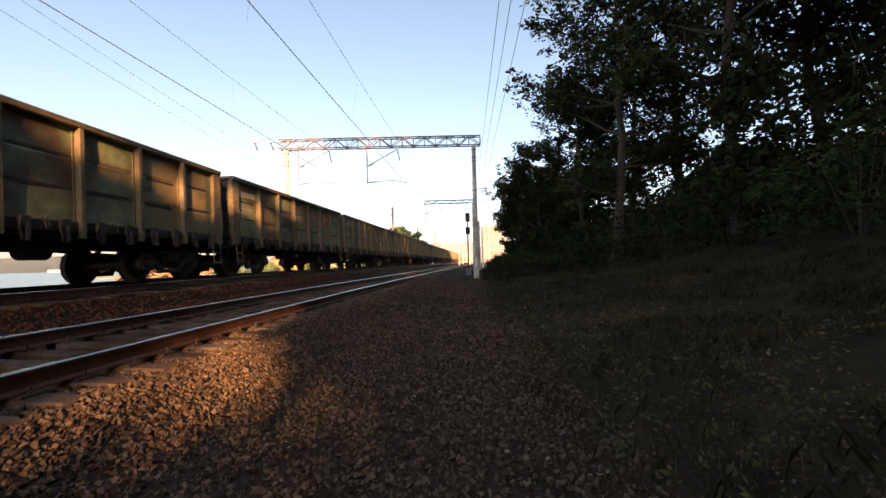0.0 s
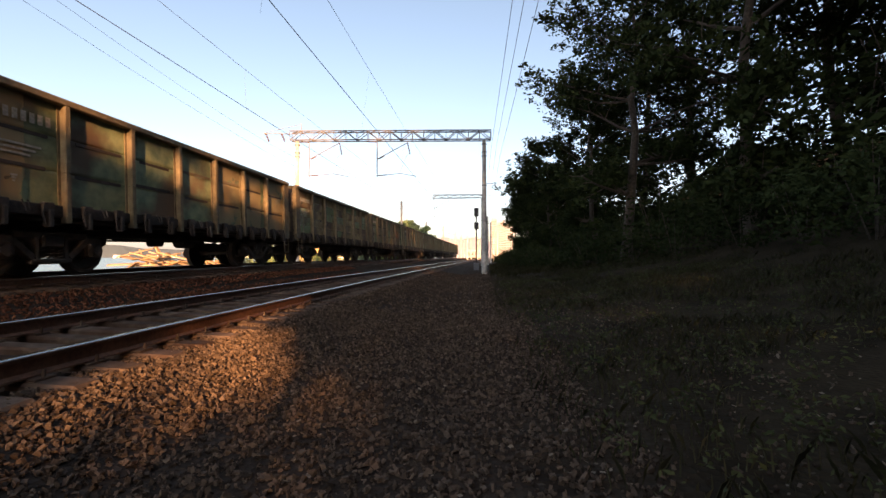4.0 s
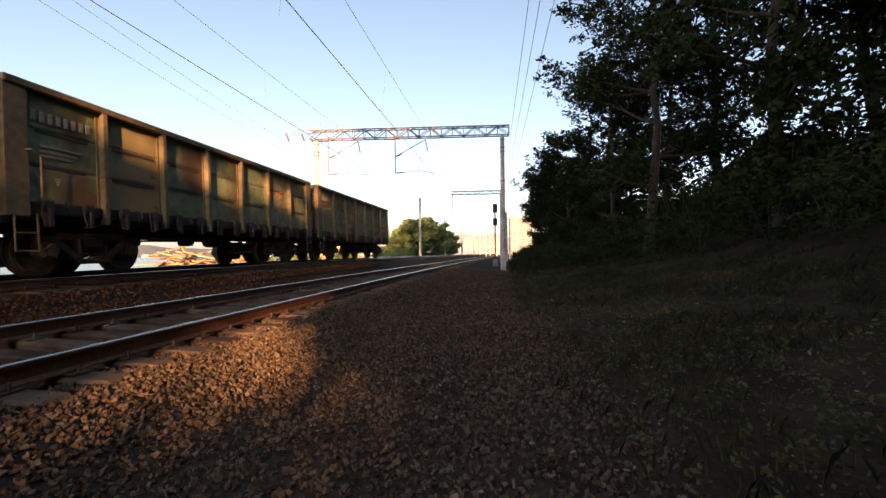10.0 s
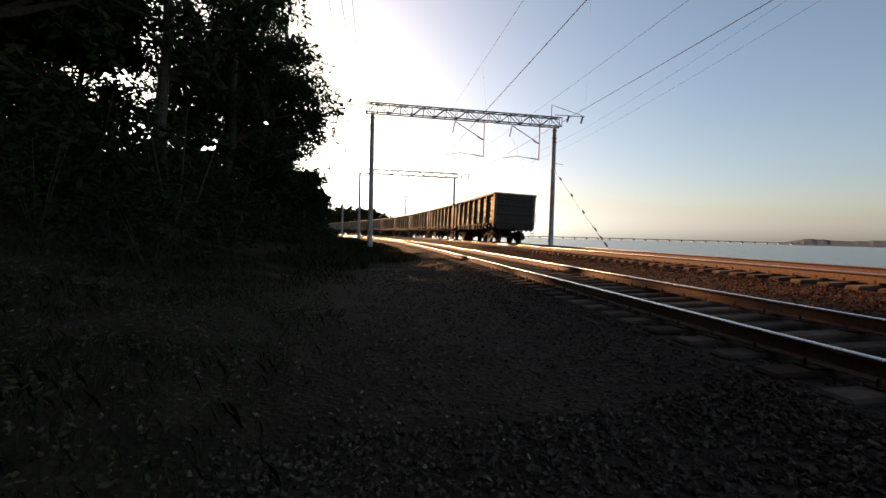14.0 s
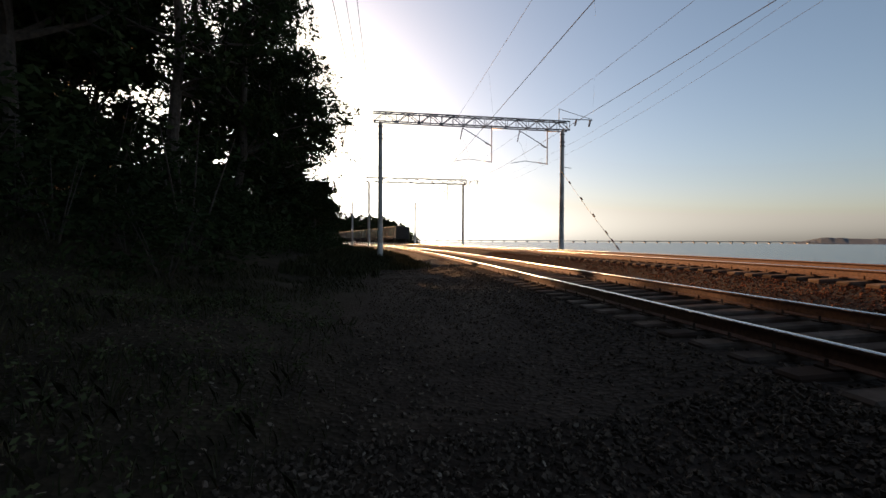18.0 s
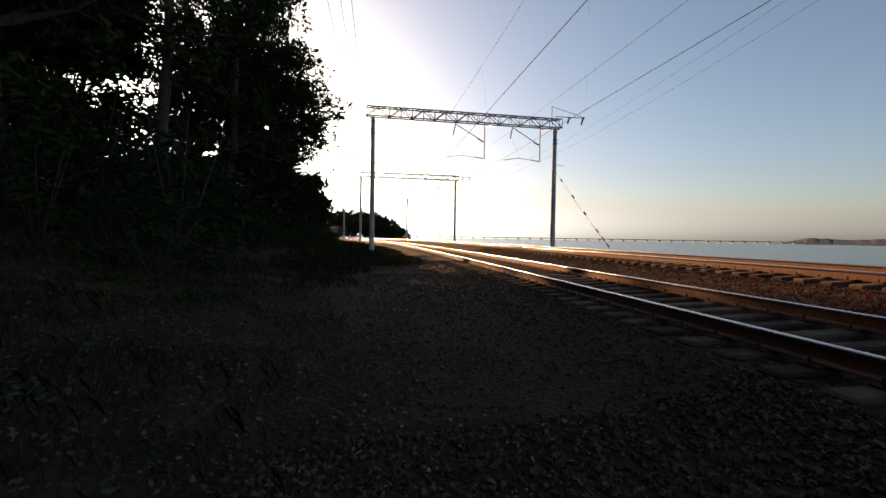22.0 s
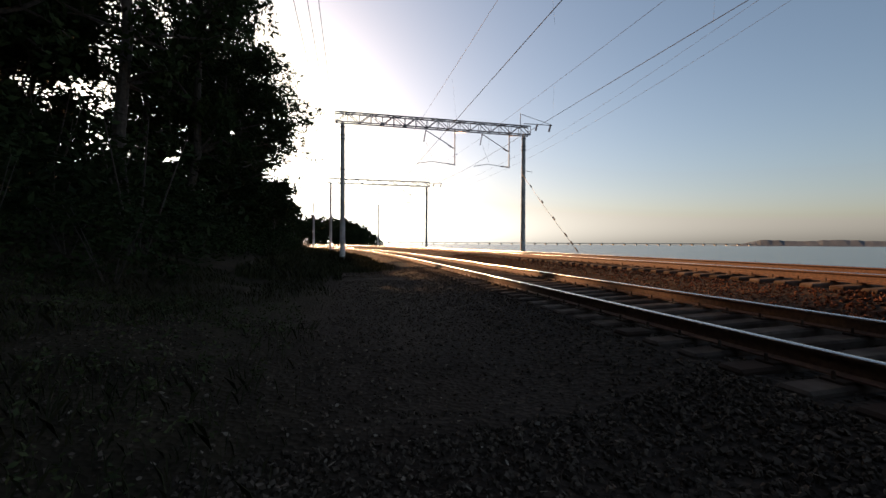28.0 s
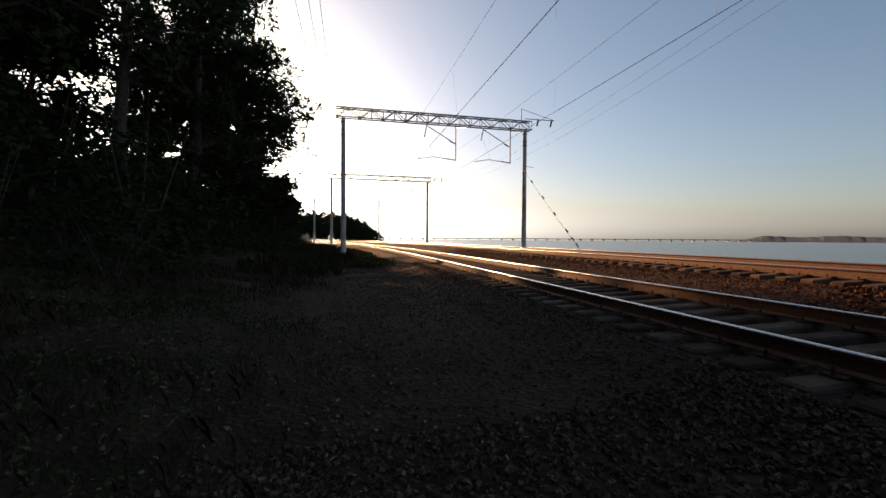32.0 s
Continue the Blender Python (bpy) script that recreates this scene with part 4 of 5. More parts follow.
# ---- woodland ----
def leaf_cloud(centres, radii, per, size, rng):
    """Small bent leaves scattered round twig ends; returns verts and quads."""
    n = len(centres) * per
    c = np.repeat(np.asarray(centres, float), per, 0)
    r = np.repeat(np.asarray(radii, float), per)
    d = rng.normal(size=(n, 3))
    d /= np.linalg.norm(d, axis=1)[:, None]
    p = c + d * (r * rng.uniform(0.15, 1.0, n) ** 0.6)[:, None] * np.array([1, 1, 0.75])
    a = rng.normal(size=(n, 3))
    a[:, 2] *= 0.6
    a /= np.linalg.norm(a, axis=1)[:, None]
    b = np.cross(a, rng.normal(size=(n, 3)))
    b /= np.linalg.norm(b, axis=1)[:, None]
    s = size * rng.uniform(0.6, 1.35, n)[:, None]
    v = np.stack([p - a * s, p + b * s * 0.42 + a * s * 0.1, p + a * s, p - b * s * 0.42 + a * s * 0.1], 1).reshape(-1, 3)
    f = np.arange(n * 4).reshape(-1, 4)
    return v, f


def tree_meshes(seed, height, spread, low, per=48, leaf=0.13, material=None):
    rnd, rng = random.Random(seed), np.random.default_rng(seed)
    bm = B()
    tips = []

    def limb(p, d, length, r, level):
        pts, rr = [p], [r]
        q = p.copy()
        for k in range(4):
            d = (d + Vector((rnd.gauss(0, 0.16), rnd.gauss(0, 0.16), rnd.gauss(0.03, 0.1)))).normalized()
            q = q + d * length / 4
            pts.append(q.copy())
            rr.append(r * (1 - 0.6 * (k + 1) / 4))
            if level < 3 and k >= 1:
                for _ in range(2 if level < 2 else 1):
                    side = Vector((rnd.gauss(0, 1), rnd.gauss(0, 1), rnd.gauss(0.15, 0.45))).normalized()
                    limb(q, (d * 0.45 + side).normalized(), length * rnd.uniform(0.42, 0.62), rr[-1] * 0.6, level + 1)
        if level < 3:
            tube(bm, pts, rr, 6 if level < 2 else 4)
        if level >= 2:
            tips.extend((pts[2], pts[4]))
    trunk, rr = [Vector((0, 0, -0.3))], [0.035 * height / 2]
    q = Vector((0, 0, 0))
    for k in range(9):
        q = q + Vector((rnd.gauss(0, 0.12), rnd.gauss(0, 0.12), height * 0.88 / 9))
        trunk.append(q.copy())
        rr.append(0.0165 * height * (1 - 0.09 * (k + 1)))
        if q.z > height * low:
            for _ in range(3):
                an = rnd.uniform(0, 2 * math.pi)
                up = rnd.uniform(-0.05, 0.6)
                shape = math.sin(math.pi * min(1, (q.z / height - low) / (1.12 - low)) ** 0.8) * 0.75 + 0.3
                limb(q, Vector((math.cos(an), math.sin(an), up)).normalized(), spread * shape * rnd.uniform(0.6, 1.05), rr[-1] * 0.45, 1)
    tube(bm, trunk, rr, 10)
    tr = mesh("trunk", bm, M_BARK)
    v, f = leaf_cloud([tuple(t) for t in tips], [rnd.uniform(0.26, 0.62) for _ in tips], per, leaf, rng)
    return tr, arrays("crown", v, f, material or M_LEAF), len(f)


TREES = []
for k, (h, sp, low) in enumerate(((17, 4.4, 0.10), (15.5, 4.2, 0.08), (19, 4.8, 0.16), (10, 3.2, 0.06), (16, 4.0, 0.12))):
    TREES.append(tree_meshes(20 + k, h, sp, low, per=15, leaf=0.138))
TREES.append(tree_meshes(31, 18, 5.0, 0.05, per=4, leaf=0.34))
TREES.append(tree_meshes(35, 18, 4.6, 0.22, per=4, leaf=0.2))
TREES.append(tree_meshes(41, 27, 6.0, 0.30, per=5, leaf=0.34))


def in_gap(p, base, way, r):
    """True for the points (n, 3) that lie within r metres of the line base + t * way."""
    d = p - np.array(base)
    t = d @ np.array(way)
    return np.linalg.norm(d - t[:, None] * np.array(way), axis=1) < r


# openings in the canopy along which the low sun reaches the ground: foot and radius
GAPS = [((-2.25, 4.7, 0.1), 0.34), ((-3.0, 4.6, 0.2), 0.36), ((-2.55, 5.4, 0.1), 0.36), ((-3.1, 6.0, 0.2), 0.36), ((-3.25, 7.2, 0.2), 0.32), ((-3.3, 8.4, 0.25), 0.30),
        ((-3.4, 9.6, 0.25), 0.25), ((-1.98, 4.9, 0.05), 0.24), ((-2.45, 6.2, 0.1), 0.22), ((-2.75, 3.8, 0.15), 0.21), ((-2.3, 4.0, 0.1), 0.22), ((-2.6, 3.3, 0.1), 0.12), ((-2.05, 3.2, 0.1), 0.2), ((-1.15, 3.1, 0.05), 0.19), ((-1.05, 2.4, 0.05), 0.2), ((-1.5, 4.6, 0.05), 0.13), ((-0.7, 3.0, 0.05), 0.15), ((-0.8, 4.2, 0.05), 0.14), ((-1.6, 3.6, 0.05), 0.15),
        ((-2.75, 1.6, 0.1), 0.15), ((-2.8, 1.95, 0.1), 0.17), ((-2.9, 2.35, 0.1), 0.19), ((-3.0, 2.8, 0.12), 0.14), ((-2.45, 2.3, 0.1), 0.14), ((-1.2, 3.9, 0.05), 0.19),
        ((-1.4, 8.0, 0.05), 0.13), ((-1.0, 6.0, 0.05), 0.13), ((-7.6, 9.0, 4.1), 0.36), ((-7.4, 12.0, 3.6), 0.38), ((-7.15, 16.5, 3.6), 0.4), ((-7.3, 14.0, 3.9), 0.42), ((-7.0, 19.0, 4.1), 0.4), ((0.1, 0.0, 1.36), 0.15), ((0.22, -0.1, 1.5), 0.1), ((0.02, 0.1, 1.24), 0.09)]


def opened(me, m):
    """A copy of a crown at the pose m without the leaves that would fill the openings."""
    v = np.empty(len(me.vertices) * 3, np.float32)
    me.vertices.foreach_get("co", v)
    v = v.reshape(-1, 4, 3)
    mid = v.mean(1)
    w = mid @ np.array(m.to_3x3()).T + np.array(m.translation)
    keep = np.ones(len(v), bool)
    for base, r in GAPS:
        keep &= ~in_gap(w, base, sun_way, r)
    v = v[keep].reshape(-1, 3)
    return arrays("crown", v, np.arange(len(v)).reshape(-1, 4), me.materials[0])


def pruned(me, m):
    """A copy of a trunk at the pose m without the twigs that cross the openings."""
    bm = B()
    bm.from_mesh(me)
    c = np.array([f.calc_center_median() for f in bm.faces])
    w = c @ np.array(m.to_3x3()).T + np.array(m.translation)
    cut = np.zeros(len(c), bool)
    for base, r in GAPS:
        cut |= in_gap(w, base, sun_way, r)
    bm.faces.ensure_lookup_table()
    bmesh.ops.delete(bm, geom=[bm.faces[int(k)] for k in np.nonzero(cut)[0]], context="FACES")
    return mesh("trunk", bm, me.materials[0])


def plant(kind, x, y, turn, size=1.0, tall=1.0, label="tall leafy tree at the edge of the dark wood", group="trees of the wood"):
    m = pose(x, y, ground_z(x, y), 0, 0, turn)
    t = thing("tree", m, label, "tree", group)
    t.scale = (size, size, size * tall)
    near_ray = kind < 8 and -90 < y < -22 and x < 18
    full = m @ Matrix.Diagonal((size, size, size * tall, 1))
    part("trunk", pruned(TREES[kind][0], full) if near_ray else TREES[kind][0], None, t)
    part("crown", opened(TREES[kind][1], full) if near_ray else TREES[kind][1], None, t)
    return t


# trees of the wood: kind, x, y, turn, size, stretch
# edge of the wood towards the town
WOOD_TOWN = [(3, 12.5, 72, 20, 1.0), (3, 11.0, 62, 90, 1.0), (3, 9.7, 52, 140, 1.0), (3, 8.7, 43.5, 30, 1.0), (3, 8.8, 36.5, 200, 1.0), (4, 9.8, 29.5, 60, 0.8), (0, 9.3, 23.0, 0, 1.0),
             (1, 11.5, 16.5, 80, 1.0, 1.3), (4, 12.8, 9.5, 300, 1.0, 1.5)]
# edge of the wood beside the tracks
# trees stretched to shade the train; the one at y -4 is out of view
WOOD_NEAR = [(1, 12.8, -4, 140, 1.0, 1.42), (4, 10.8, -10, 250, 1.0, 1.5), (0, 10.2, -15, 40, 1.0, 1.5), (6, 8.2, -20.5, 40, 1.0, 1.15), (4, 7.0, -27, 120, 0.95, 1.7)]
# wood towards the bend
WOOD_BEND = [(1, 6.0, -31, 10, 1.0, 0.86), (0, 7.0, -38, 280, 1.0, 0.9), (3, 4.6, -43, 160, 0.6), (3, 5.0, -51, 50, 0.65), (3, 5.2, -61, 110, 0.8), (3, 6.0, -69, 70, 0.8), (3, 6.8, -77, 250, 0.8), (3, 8.2, -86, 20, 0.8), (3, 10.2, -95, 300, 0.8), (3, 12.5, -104, 90, 0.9), (3, 15.5, -113, 10, 0.9), (3, 9.5, -45, 20, 0.9), (3, 10.5, -55, 200, 0.9),
             (6, 7.6, -45, 90, 1.0), (6, 8.6, -53, 200, 1.0), (6, 10.0, -62, 330, 1.0), (6, 10.9, -31, 100, 0.9, 1.1), (3, 12.5, -38, 15, 1.0), (7, 10.5, -57, 10, 0.7), (7, 13.0, -67, 130, 0.78),
             (1, 6.3, -45, 40, 0.85, 1.15), (1, 9.6, -47, 140, 0.9, 1.4), (4, 9.6, -56, 200, 1.0, 1.3), (1, 9.5, -36, 60, 1.0, 1.5)]
# trees deeper in the wood
# y from -12 to 7: out of view, added to shade the train
WOOD_DEEP = [(0, 13.6, 3, 30, 1.0, 1.7), (2, 14.5, 33, 10, 1.0), (2, 14.6, 25.5, 120, 1.0), (0, 17, 18.5, 200, 1.0), (2, 18.5, 11, 310, 1.0), (1, 18.5, 3.5, 20, 1.1, 1.4), (2, 18, -4, 170, 1.0, 1.3),
             (0, 15.6, -11.5, 90, 1.0, 1.3), (2, 13.6, -18, 0, 1.0), (7, 16.0, -78, 200, 0.86), (3, 14.8, -26.5, 70, 1.3), (3, 17.5, -32, 170, 1.4), (5, 17, -27, 20, 1.1), (5, 20, -20, 220, 1.2),
             (5, 23, -31, 100, 1.2), (5, 24, 11, 80, 1.1), (5, 24, 1, 120, 1.1), (5, 23, -9, 160, 1.1), (5, 15, 46, 60, 0.9), (5, 29, 3, 60, 1.2), (5, 21, 7, 300, 1.0), (5, 26, 14, 45, 1.1), (5, 22.5, 21, 200, 0.8)]
for r in WOOD_TOWN + WOOD_NEAR + WOOD_BEND + WOOD_DEEP:
    plant(*r)


def bush_mesh(seed, rx, h, per=44, leaf=0.10, material=None, n=26):
    rnd, rng = random.Random(seed), np.random.default_rng(seed)
    c = []
    for _ in range(n):
        a, r = rnd.uniform(0, 2 * math.pi), rx * math.sqrt(rnd.random())
        c.append((r * math.cos(a), r * math.sin(a), h * rnd.uniform(0.1, 0.95) * (1 - 0.55 * (r / rx) ** 2)))
    v, f = leaf_cloud(c, [rnd.uniform(0.3, 0.6) * h * 0.45 + 0.15 for _ in c], per, leaf, rng)
    return arrays("foliage", v, f, material or M_LEAF)


def stems_mesh(seed, h):
    rnd = random.Random(seed)
    bm = B()
    for _ in range(5):
        a = rnd.uniform(0, 6.28)
        tube(bm, [(0.1 * math.cos(a), 0.1 * math.sin(a), -0.1), (0.5 * math.cos(a), 0.5 * math.sin(a), h * 0.4), (0.9 * math.cos(a), 0.9 * math.sin(a), h * 0.8)], [0.024, 0.018, 0.008], 5)
    return mesh("stem", bm, M_BARK)


BUSH = [(bush_mesh(40 + k, 1.9, h), stems_mesh(k, h)) for k, h in enumerate((2.4, 3.2, 1.8))]


def shrub(k, x, y, turn, size, label, group="undergrowth of the wood", pair=None):
    t = thing("shrub", pose(x, y, ground_z(x, y), 0, 0, turn), label, "shrub", group)
    t.scale = (size, size, size)
    f, s = pair or BUSH[k]
    part("foliage", f, None, t)
    part("stem", s, None, t)


rnd = random.Random(3)
for y in np.arange(-58, 78, 2.6):
    edge = float(np.interp(y, [-60, -45, -30, -18, -8, 2, 18, 24, 34, 78], [3.8, 2.9, 3.2, 5.0, 7.8, 9.6, 9.0, 6.9, 6.0, 9.2]))
    for row in range(3):
        x = edge + row * 3.0 + rnd.uniform(-0.3, 0.9)
        shrub(rnd.randrange(3), x, y + rnd.uniform(-0.8, 0.8), rnd.uniform(0, 360), rnd.uniform(0.75, 1.15) * (0.85, 1.3, 1.9)[row], "dense dark undergrowth shrub below the trees")


# two shrubs added to keep the low sun off the verge
shrub(0, 4.5, -10.8, 80, 0.85, "dense dark undergrowth shrub below the trees")
shrub(1, 5.7, -15.5, 30, 1.6, "dense dark undergrowth shrub below the trees")
for x, y, sz in ((12, -14, 1.8), (10.5, -20, 1.7), (9.5, -26, 1.7), (13.5, -22, 1.7), (15, -12, 2.1), (14, -6, 2.1), (11, -33, 1.7), (12.5, -28, 1.7), (16, 1, 2.2), (15, 8, 2.0), (14, 15, 1.8), (5.2, -67, 1.1), (5.6, -73, 1.2), (6.4, -81, 1.2), (8.0, -91, 1.3), (10.5, -100, 1.3)):
    shrub(1, x, y, 40 * x, sz, "tall dark undergrowth thicket under the trees")


# ---- distance ----
def ridge(name, pts, depth, label, category, m=None):
    """A low hill: a closed ridge along points (x, y, height)."""
    bm = B()
    top, a, b = [], [], []
    for x, y, h in pts:
        d = Vector((x, y, 0)).normalized()
        a.append(bm.verts.new((x - d.x * depth, y - d.y * depth, -3)))
        top.append(bm.verts.new((x, y, h)))
        b.append(bm.verts.new((x + d.x * depth, y + d.y * depth, -3)))
    for i in range(len(pts) - 1):
        bm.faces.new((a[i], a[i + 1], top[i + 1], top[i]))
        bm.faces.new((top[i], top[i + 1], b[i + 1], b[i]))
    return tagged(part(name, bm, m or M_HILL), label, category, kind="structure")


def polar(az, d):
    return -math.sin(radians(az)) * d, math.cos(radians(az)) * d


rnd = random.Random(11)
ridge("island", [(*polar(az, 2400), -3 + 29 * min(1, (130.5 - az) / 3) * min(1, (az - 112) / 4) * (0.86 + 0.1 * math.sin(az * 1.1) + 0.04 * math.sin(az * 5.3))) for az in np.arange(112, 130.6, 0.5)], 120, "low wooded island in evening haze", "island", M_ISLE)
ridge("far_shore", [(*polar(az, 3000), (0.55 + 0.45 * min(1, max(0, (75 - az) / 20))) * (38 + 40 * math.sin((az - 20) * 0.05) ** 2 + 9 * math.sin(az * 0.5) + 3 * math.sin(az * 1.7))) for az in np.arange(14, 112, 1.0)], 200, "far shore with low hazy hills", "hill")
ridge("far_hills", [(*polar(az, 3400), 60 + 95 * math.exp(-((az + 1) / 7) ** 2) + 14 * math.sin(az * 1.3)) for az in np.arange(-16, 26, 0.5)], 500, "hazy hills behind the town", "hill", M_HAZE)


# ---- bridge on the horizon ----
def build_bridge():
    a, b = Vector((*polar(128, 2300), 0)), Vector((*polar(173.5, 1900), 0))
    g = thing("sea_bridge", pose(0, 0, -2.4), "long low bridge on many piers far across the bay", "bridge")
    d = (b - a).normalized()
    s = Vector((-d.y, d.x, 0)) * 6
    bm = B()
    ring = []
    for p in (a, b):
        ring.append([bm.verts.new(p + o + Vector((0, 0, z))) for o, z in ((s, 7.0), (s, 10.0), (-s, 10.0), (-s, 7.0))])
    for k in range(4):
        bm.faces.new((ring[0][k], ring[0][(k + 1) % 4], ring[1][(k + 1) % 4], ring[1][k]))
    bm.faces.new(ring[0]), bm.faces.new(ring[1])
    part("deck", bm, M_CONC, g)
    n = 34
    for k in range(n):
        p = a.lerp(b, (k + 0.5) / n)
        bm = B()
        box(bm, -2.2, 2.2, -5.5, 5.5, -1, 5.5)
        box(bm, -4.5, 4.5, -6.5, 6.5, 5.5, 7.0)
        part("pier", bm, M_CONC, g, at=pose(p.x, p.y, 0, 0, 0, math.degrees(math.atan2(d.y, d.x))))


build_bridge()


# ---- guy wire of the sea-side mast ----
def build_guy():
    g = thing("guy_wire", pose(-14.4, -21.6, 0.6), "slack guy wire with porcelain insulators from mast to ground anchor", "guy wire")
    top = Vector((-1.0, -9.8, 6.4))
    part("cable", tube(B(), [(0, 0, 0), top * 0.5 - Vector((0, 0, 0.12)), top], 0.014, 5), M_WIRE, g)
    part("anchor", box(B(), -0.22, 0.22, -0.22, 0.22, -0.5, 0.12, 0.04), M_CONC, g)
    for f in (0.06, 0.12, 0.2, 0.38, 0.58, 0.8):
        bm = B()
        insulator(bm, top * f, top * (f + 0.035), 0.06, 3)
        part("insulator", bm, M_INSUL, g)


build_guy()


# ---- signal, second portal and station masts towards the town ----
def build_signal():
    g = thing("railway_signal", pose(2.5, 42, 0.0), "black two-head railway light signal on a thin post", "signal")
    part("post", cyl(B(), (0, 0, -0.3), (0, 0, 6.0), 0.07, seg=10), M_IRON, g)
    for z0, z1 in ((5.3, 6.15), (4.05, 4.75)):
        bm = B()
        box(bm, -0.22, 0.22, -0.28, -0.10, z0, z1, 0.04)
        h = part("signal_head", bm, M_BLACK, g)
        for k in range(3 if z0 > 5 else 2):
            z = z1 - 0.16 - k * 0.26
            part("hood", cyl(B(), (0, -0.28, z), (0, -0.45, z), 0.085, 0.095, 12), M_BLACK, h)
    bm = B()
    box(bm, -0.25, 0.25, -0.2, 0.2, -0.2, 0.75, 0.03)
    part("relay_box", bm, M_GALV, g)


build_signal()


def build_half_portal():
    g = thing("catenary_gantry", pose(4.7, 64, 0.1), "lighter portal with a hanging bracket farther along the line", "catenary gantry", "portals over the tracks")
    mast_part(g, 0, 0, 0, TOP - 0.7)
    lattice("crossbeam", g, (0.4, 0, TOP - 0.7), (-7.4, 0.2, TOP - 0.7), 0.4, 0.48, 12, M_GALV)
    dropper_arm(g, -7.2, 0.2, TOP - 0.6, 3.0, 2.2)
    part("side_bracket", tube(B(), [(-0.2, 0, TOP - 0.4), (3.2, 0, TOP - 0.4)], 0.03, 5), M_GALV, g)


build_half_portal()
rnd = random.Random(21)
for k, (az, d, h) in enumerate(((6.6, 62, 9.5), (3.3, 92, 9), (1.0, 105, 9), (-0.6, 125, 9), (-1.4, 150, 9), (-2.2, 135, 8), (-4.9, 70, 8), (-5.3, 95, 9), (-5.7, 120, 9), (-1.8, 190, 9), (-0.9, 230, 9), (-6.2, 140, 9), (-2.7, 175, 9), (-3.6, 160, 9), (-3.9, 210, 9), (0.2, 170, 9))):
    x, y = polar(az, d)
    g = thing("catenary_mast", pose(x, y, 0), "distant sunlit concrete mast by the station tracks", "mast", "masts towards the station")
    mast_part(g, 0, 0, 0, h, 0.2, 0.15)
    part("arm", tube(B(), [(0, 0, h - 1.2), (-2.4 if az > -3 else 1.8, 0, h - 0.6)], 0.035, 4), M_GALV, g)


def build_block(az, d, w, h, label, n, m):
    x, y = polar(az, d)
    g = thing("apartment_tower", pose(x, y, 0, 0, 0, az), label, "building", "towers of the town")
    part("wall", box(B(), -w / 2, w / 2, -9, 9, -3, h), m, g)
    part("roof", box(B(), -w / 2 + 1, w / 2 - 1, -8, 8, h, h + 2.5), M_CONC, g)
    for f in range(n):
        for k in range(5):
            xx = -w / 2 + w * (k + 0.5) / 5
            z = 4 + (h - 6) * f / n
            part("window", box(B(), xx - w * 0.06, xx + w * 0.06, -9.15, -8.9, z, z + (h - 6) / n * 0.5), M_GLASS, g)


build_block(-5.75, 620, 8, 56, "pale grey apartment tower in the distance", 14, M_TOWER)
build_block(-6.7, 640, 12, 52, "pale apartment tower above the trees", 14, M_TOWER)
build_block(-7.9, 760, 20, 56, "pale apartment tower farther off", 12, M_TOWER)
build_block(-3.4, 900, 40, 14, "low pale block of flats in the distance", 7, M_TOWER)


def build_house():
    x, y = polar(18.6, 78)
    g = thing("house", pose(x, y, -0.2, 0, 0, -42), "ochre house with a brown pitched roof by the shore", "house")
    part("wall", box(B(), -3.6, 3.6, -2.8, 2.8, 0, 3.0), M_YELLOW, g)
    for s in (-1, 1):
        bm = B()
        vs = [bm.verts.new((s * 3.6 + d, yy, z)) for d in (0, -s * 0.2) for yy, z in ((-2.8, 3.0), (2.8, 3.0), (0, 4.6))]
        for f in ((0, 1, 2), (5, 4, 3), (0, 3, 4, 1), (1, 4, 5, 2), (2, 5, 3, 0)):
            bm.faces.new([vs[k] for k in f])
        part("gable", bm, M_YELLOW, g)
        bm = B()
        vs = [bm.verts.new(p) for p in ((-3.9, s * 3.2, 2.8), (3.9, s * 3.2, 2.8), (3.9, 0, 4.68), (-3.9, 0, 4.68), (-3.9, s * 3.2, 2.92), (3.9, s * 3.2, 2.92), (3.9, 0, 4.8), (-3.9, 0, 4.8))]
        for f in ((0, 1, 2, 3), (4, 7, 6, 5), (0, 4, 5, 1), (1, 5, 6, 2), (2, 6, 7, 3), (3, 7, 4, 0)):
            bm.faces.new([vs[k] for k in f])
        r = part("roof", bm, M_ROOF, g)
    part("chimney", box(B(), -1.3, -0.8, 0.25, 0.7, 4.0, 5.4), M_ROOF, r)
    for k in (-1.4, 1.4):
        wd = part("window", box(B(), 3.52, 3.66, k - 0.5, k + 0.5, 1.2, 2.3), M_GLASS, g)
        part("frame", box(B(), 3.5, 3.64, k - 0.6, k + 0.6, 1.1, 2.4), M_WHITEB, wd)


build_house()


def shed(az, d, w, h, m, label, z=-1.5):
    x, y = polar(az, d)
    g = thing("shed", pose(x, y, z, 0, 0, az), label, "shed")
    part("wall", box(B(), -w / 2, w / 2, -2.5, 2.5, 0, h), m, g)
    part("roof", box(B(), -w / 2 - 0.3, w / 2 + 0.3, -2.8, 2.8, h, h + 0.25, 0.05), M_GALV, g)


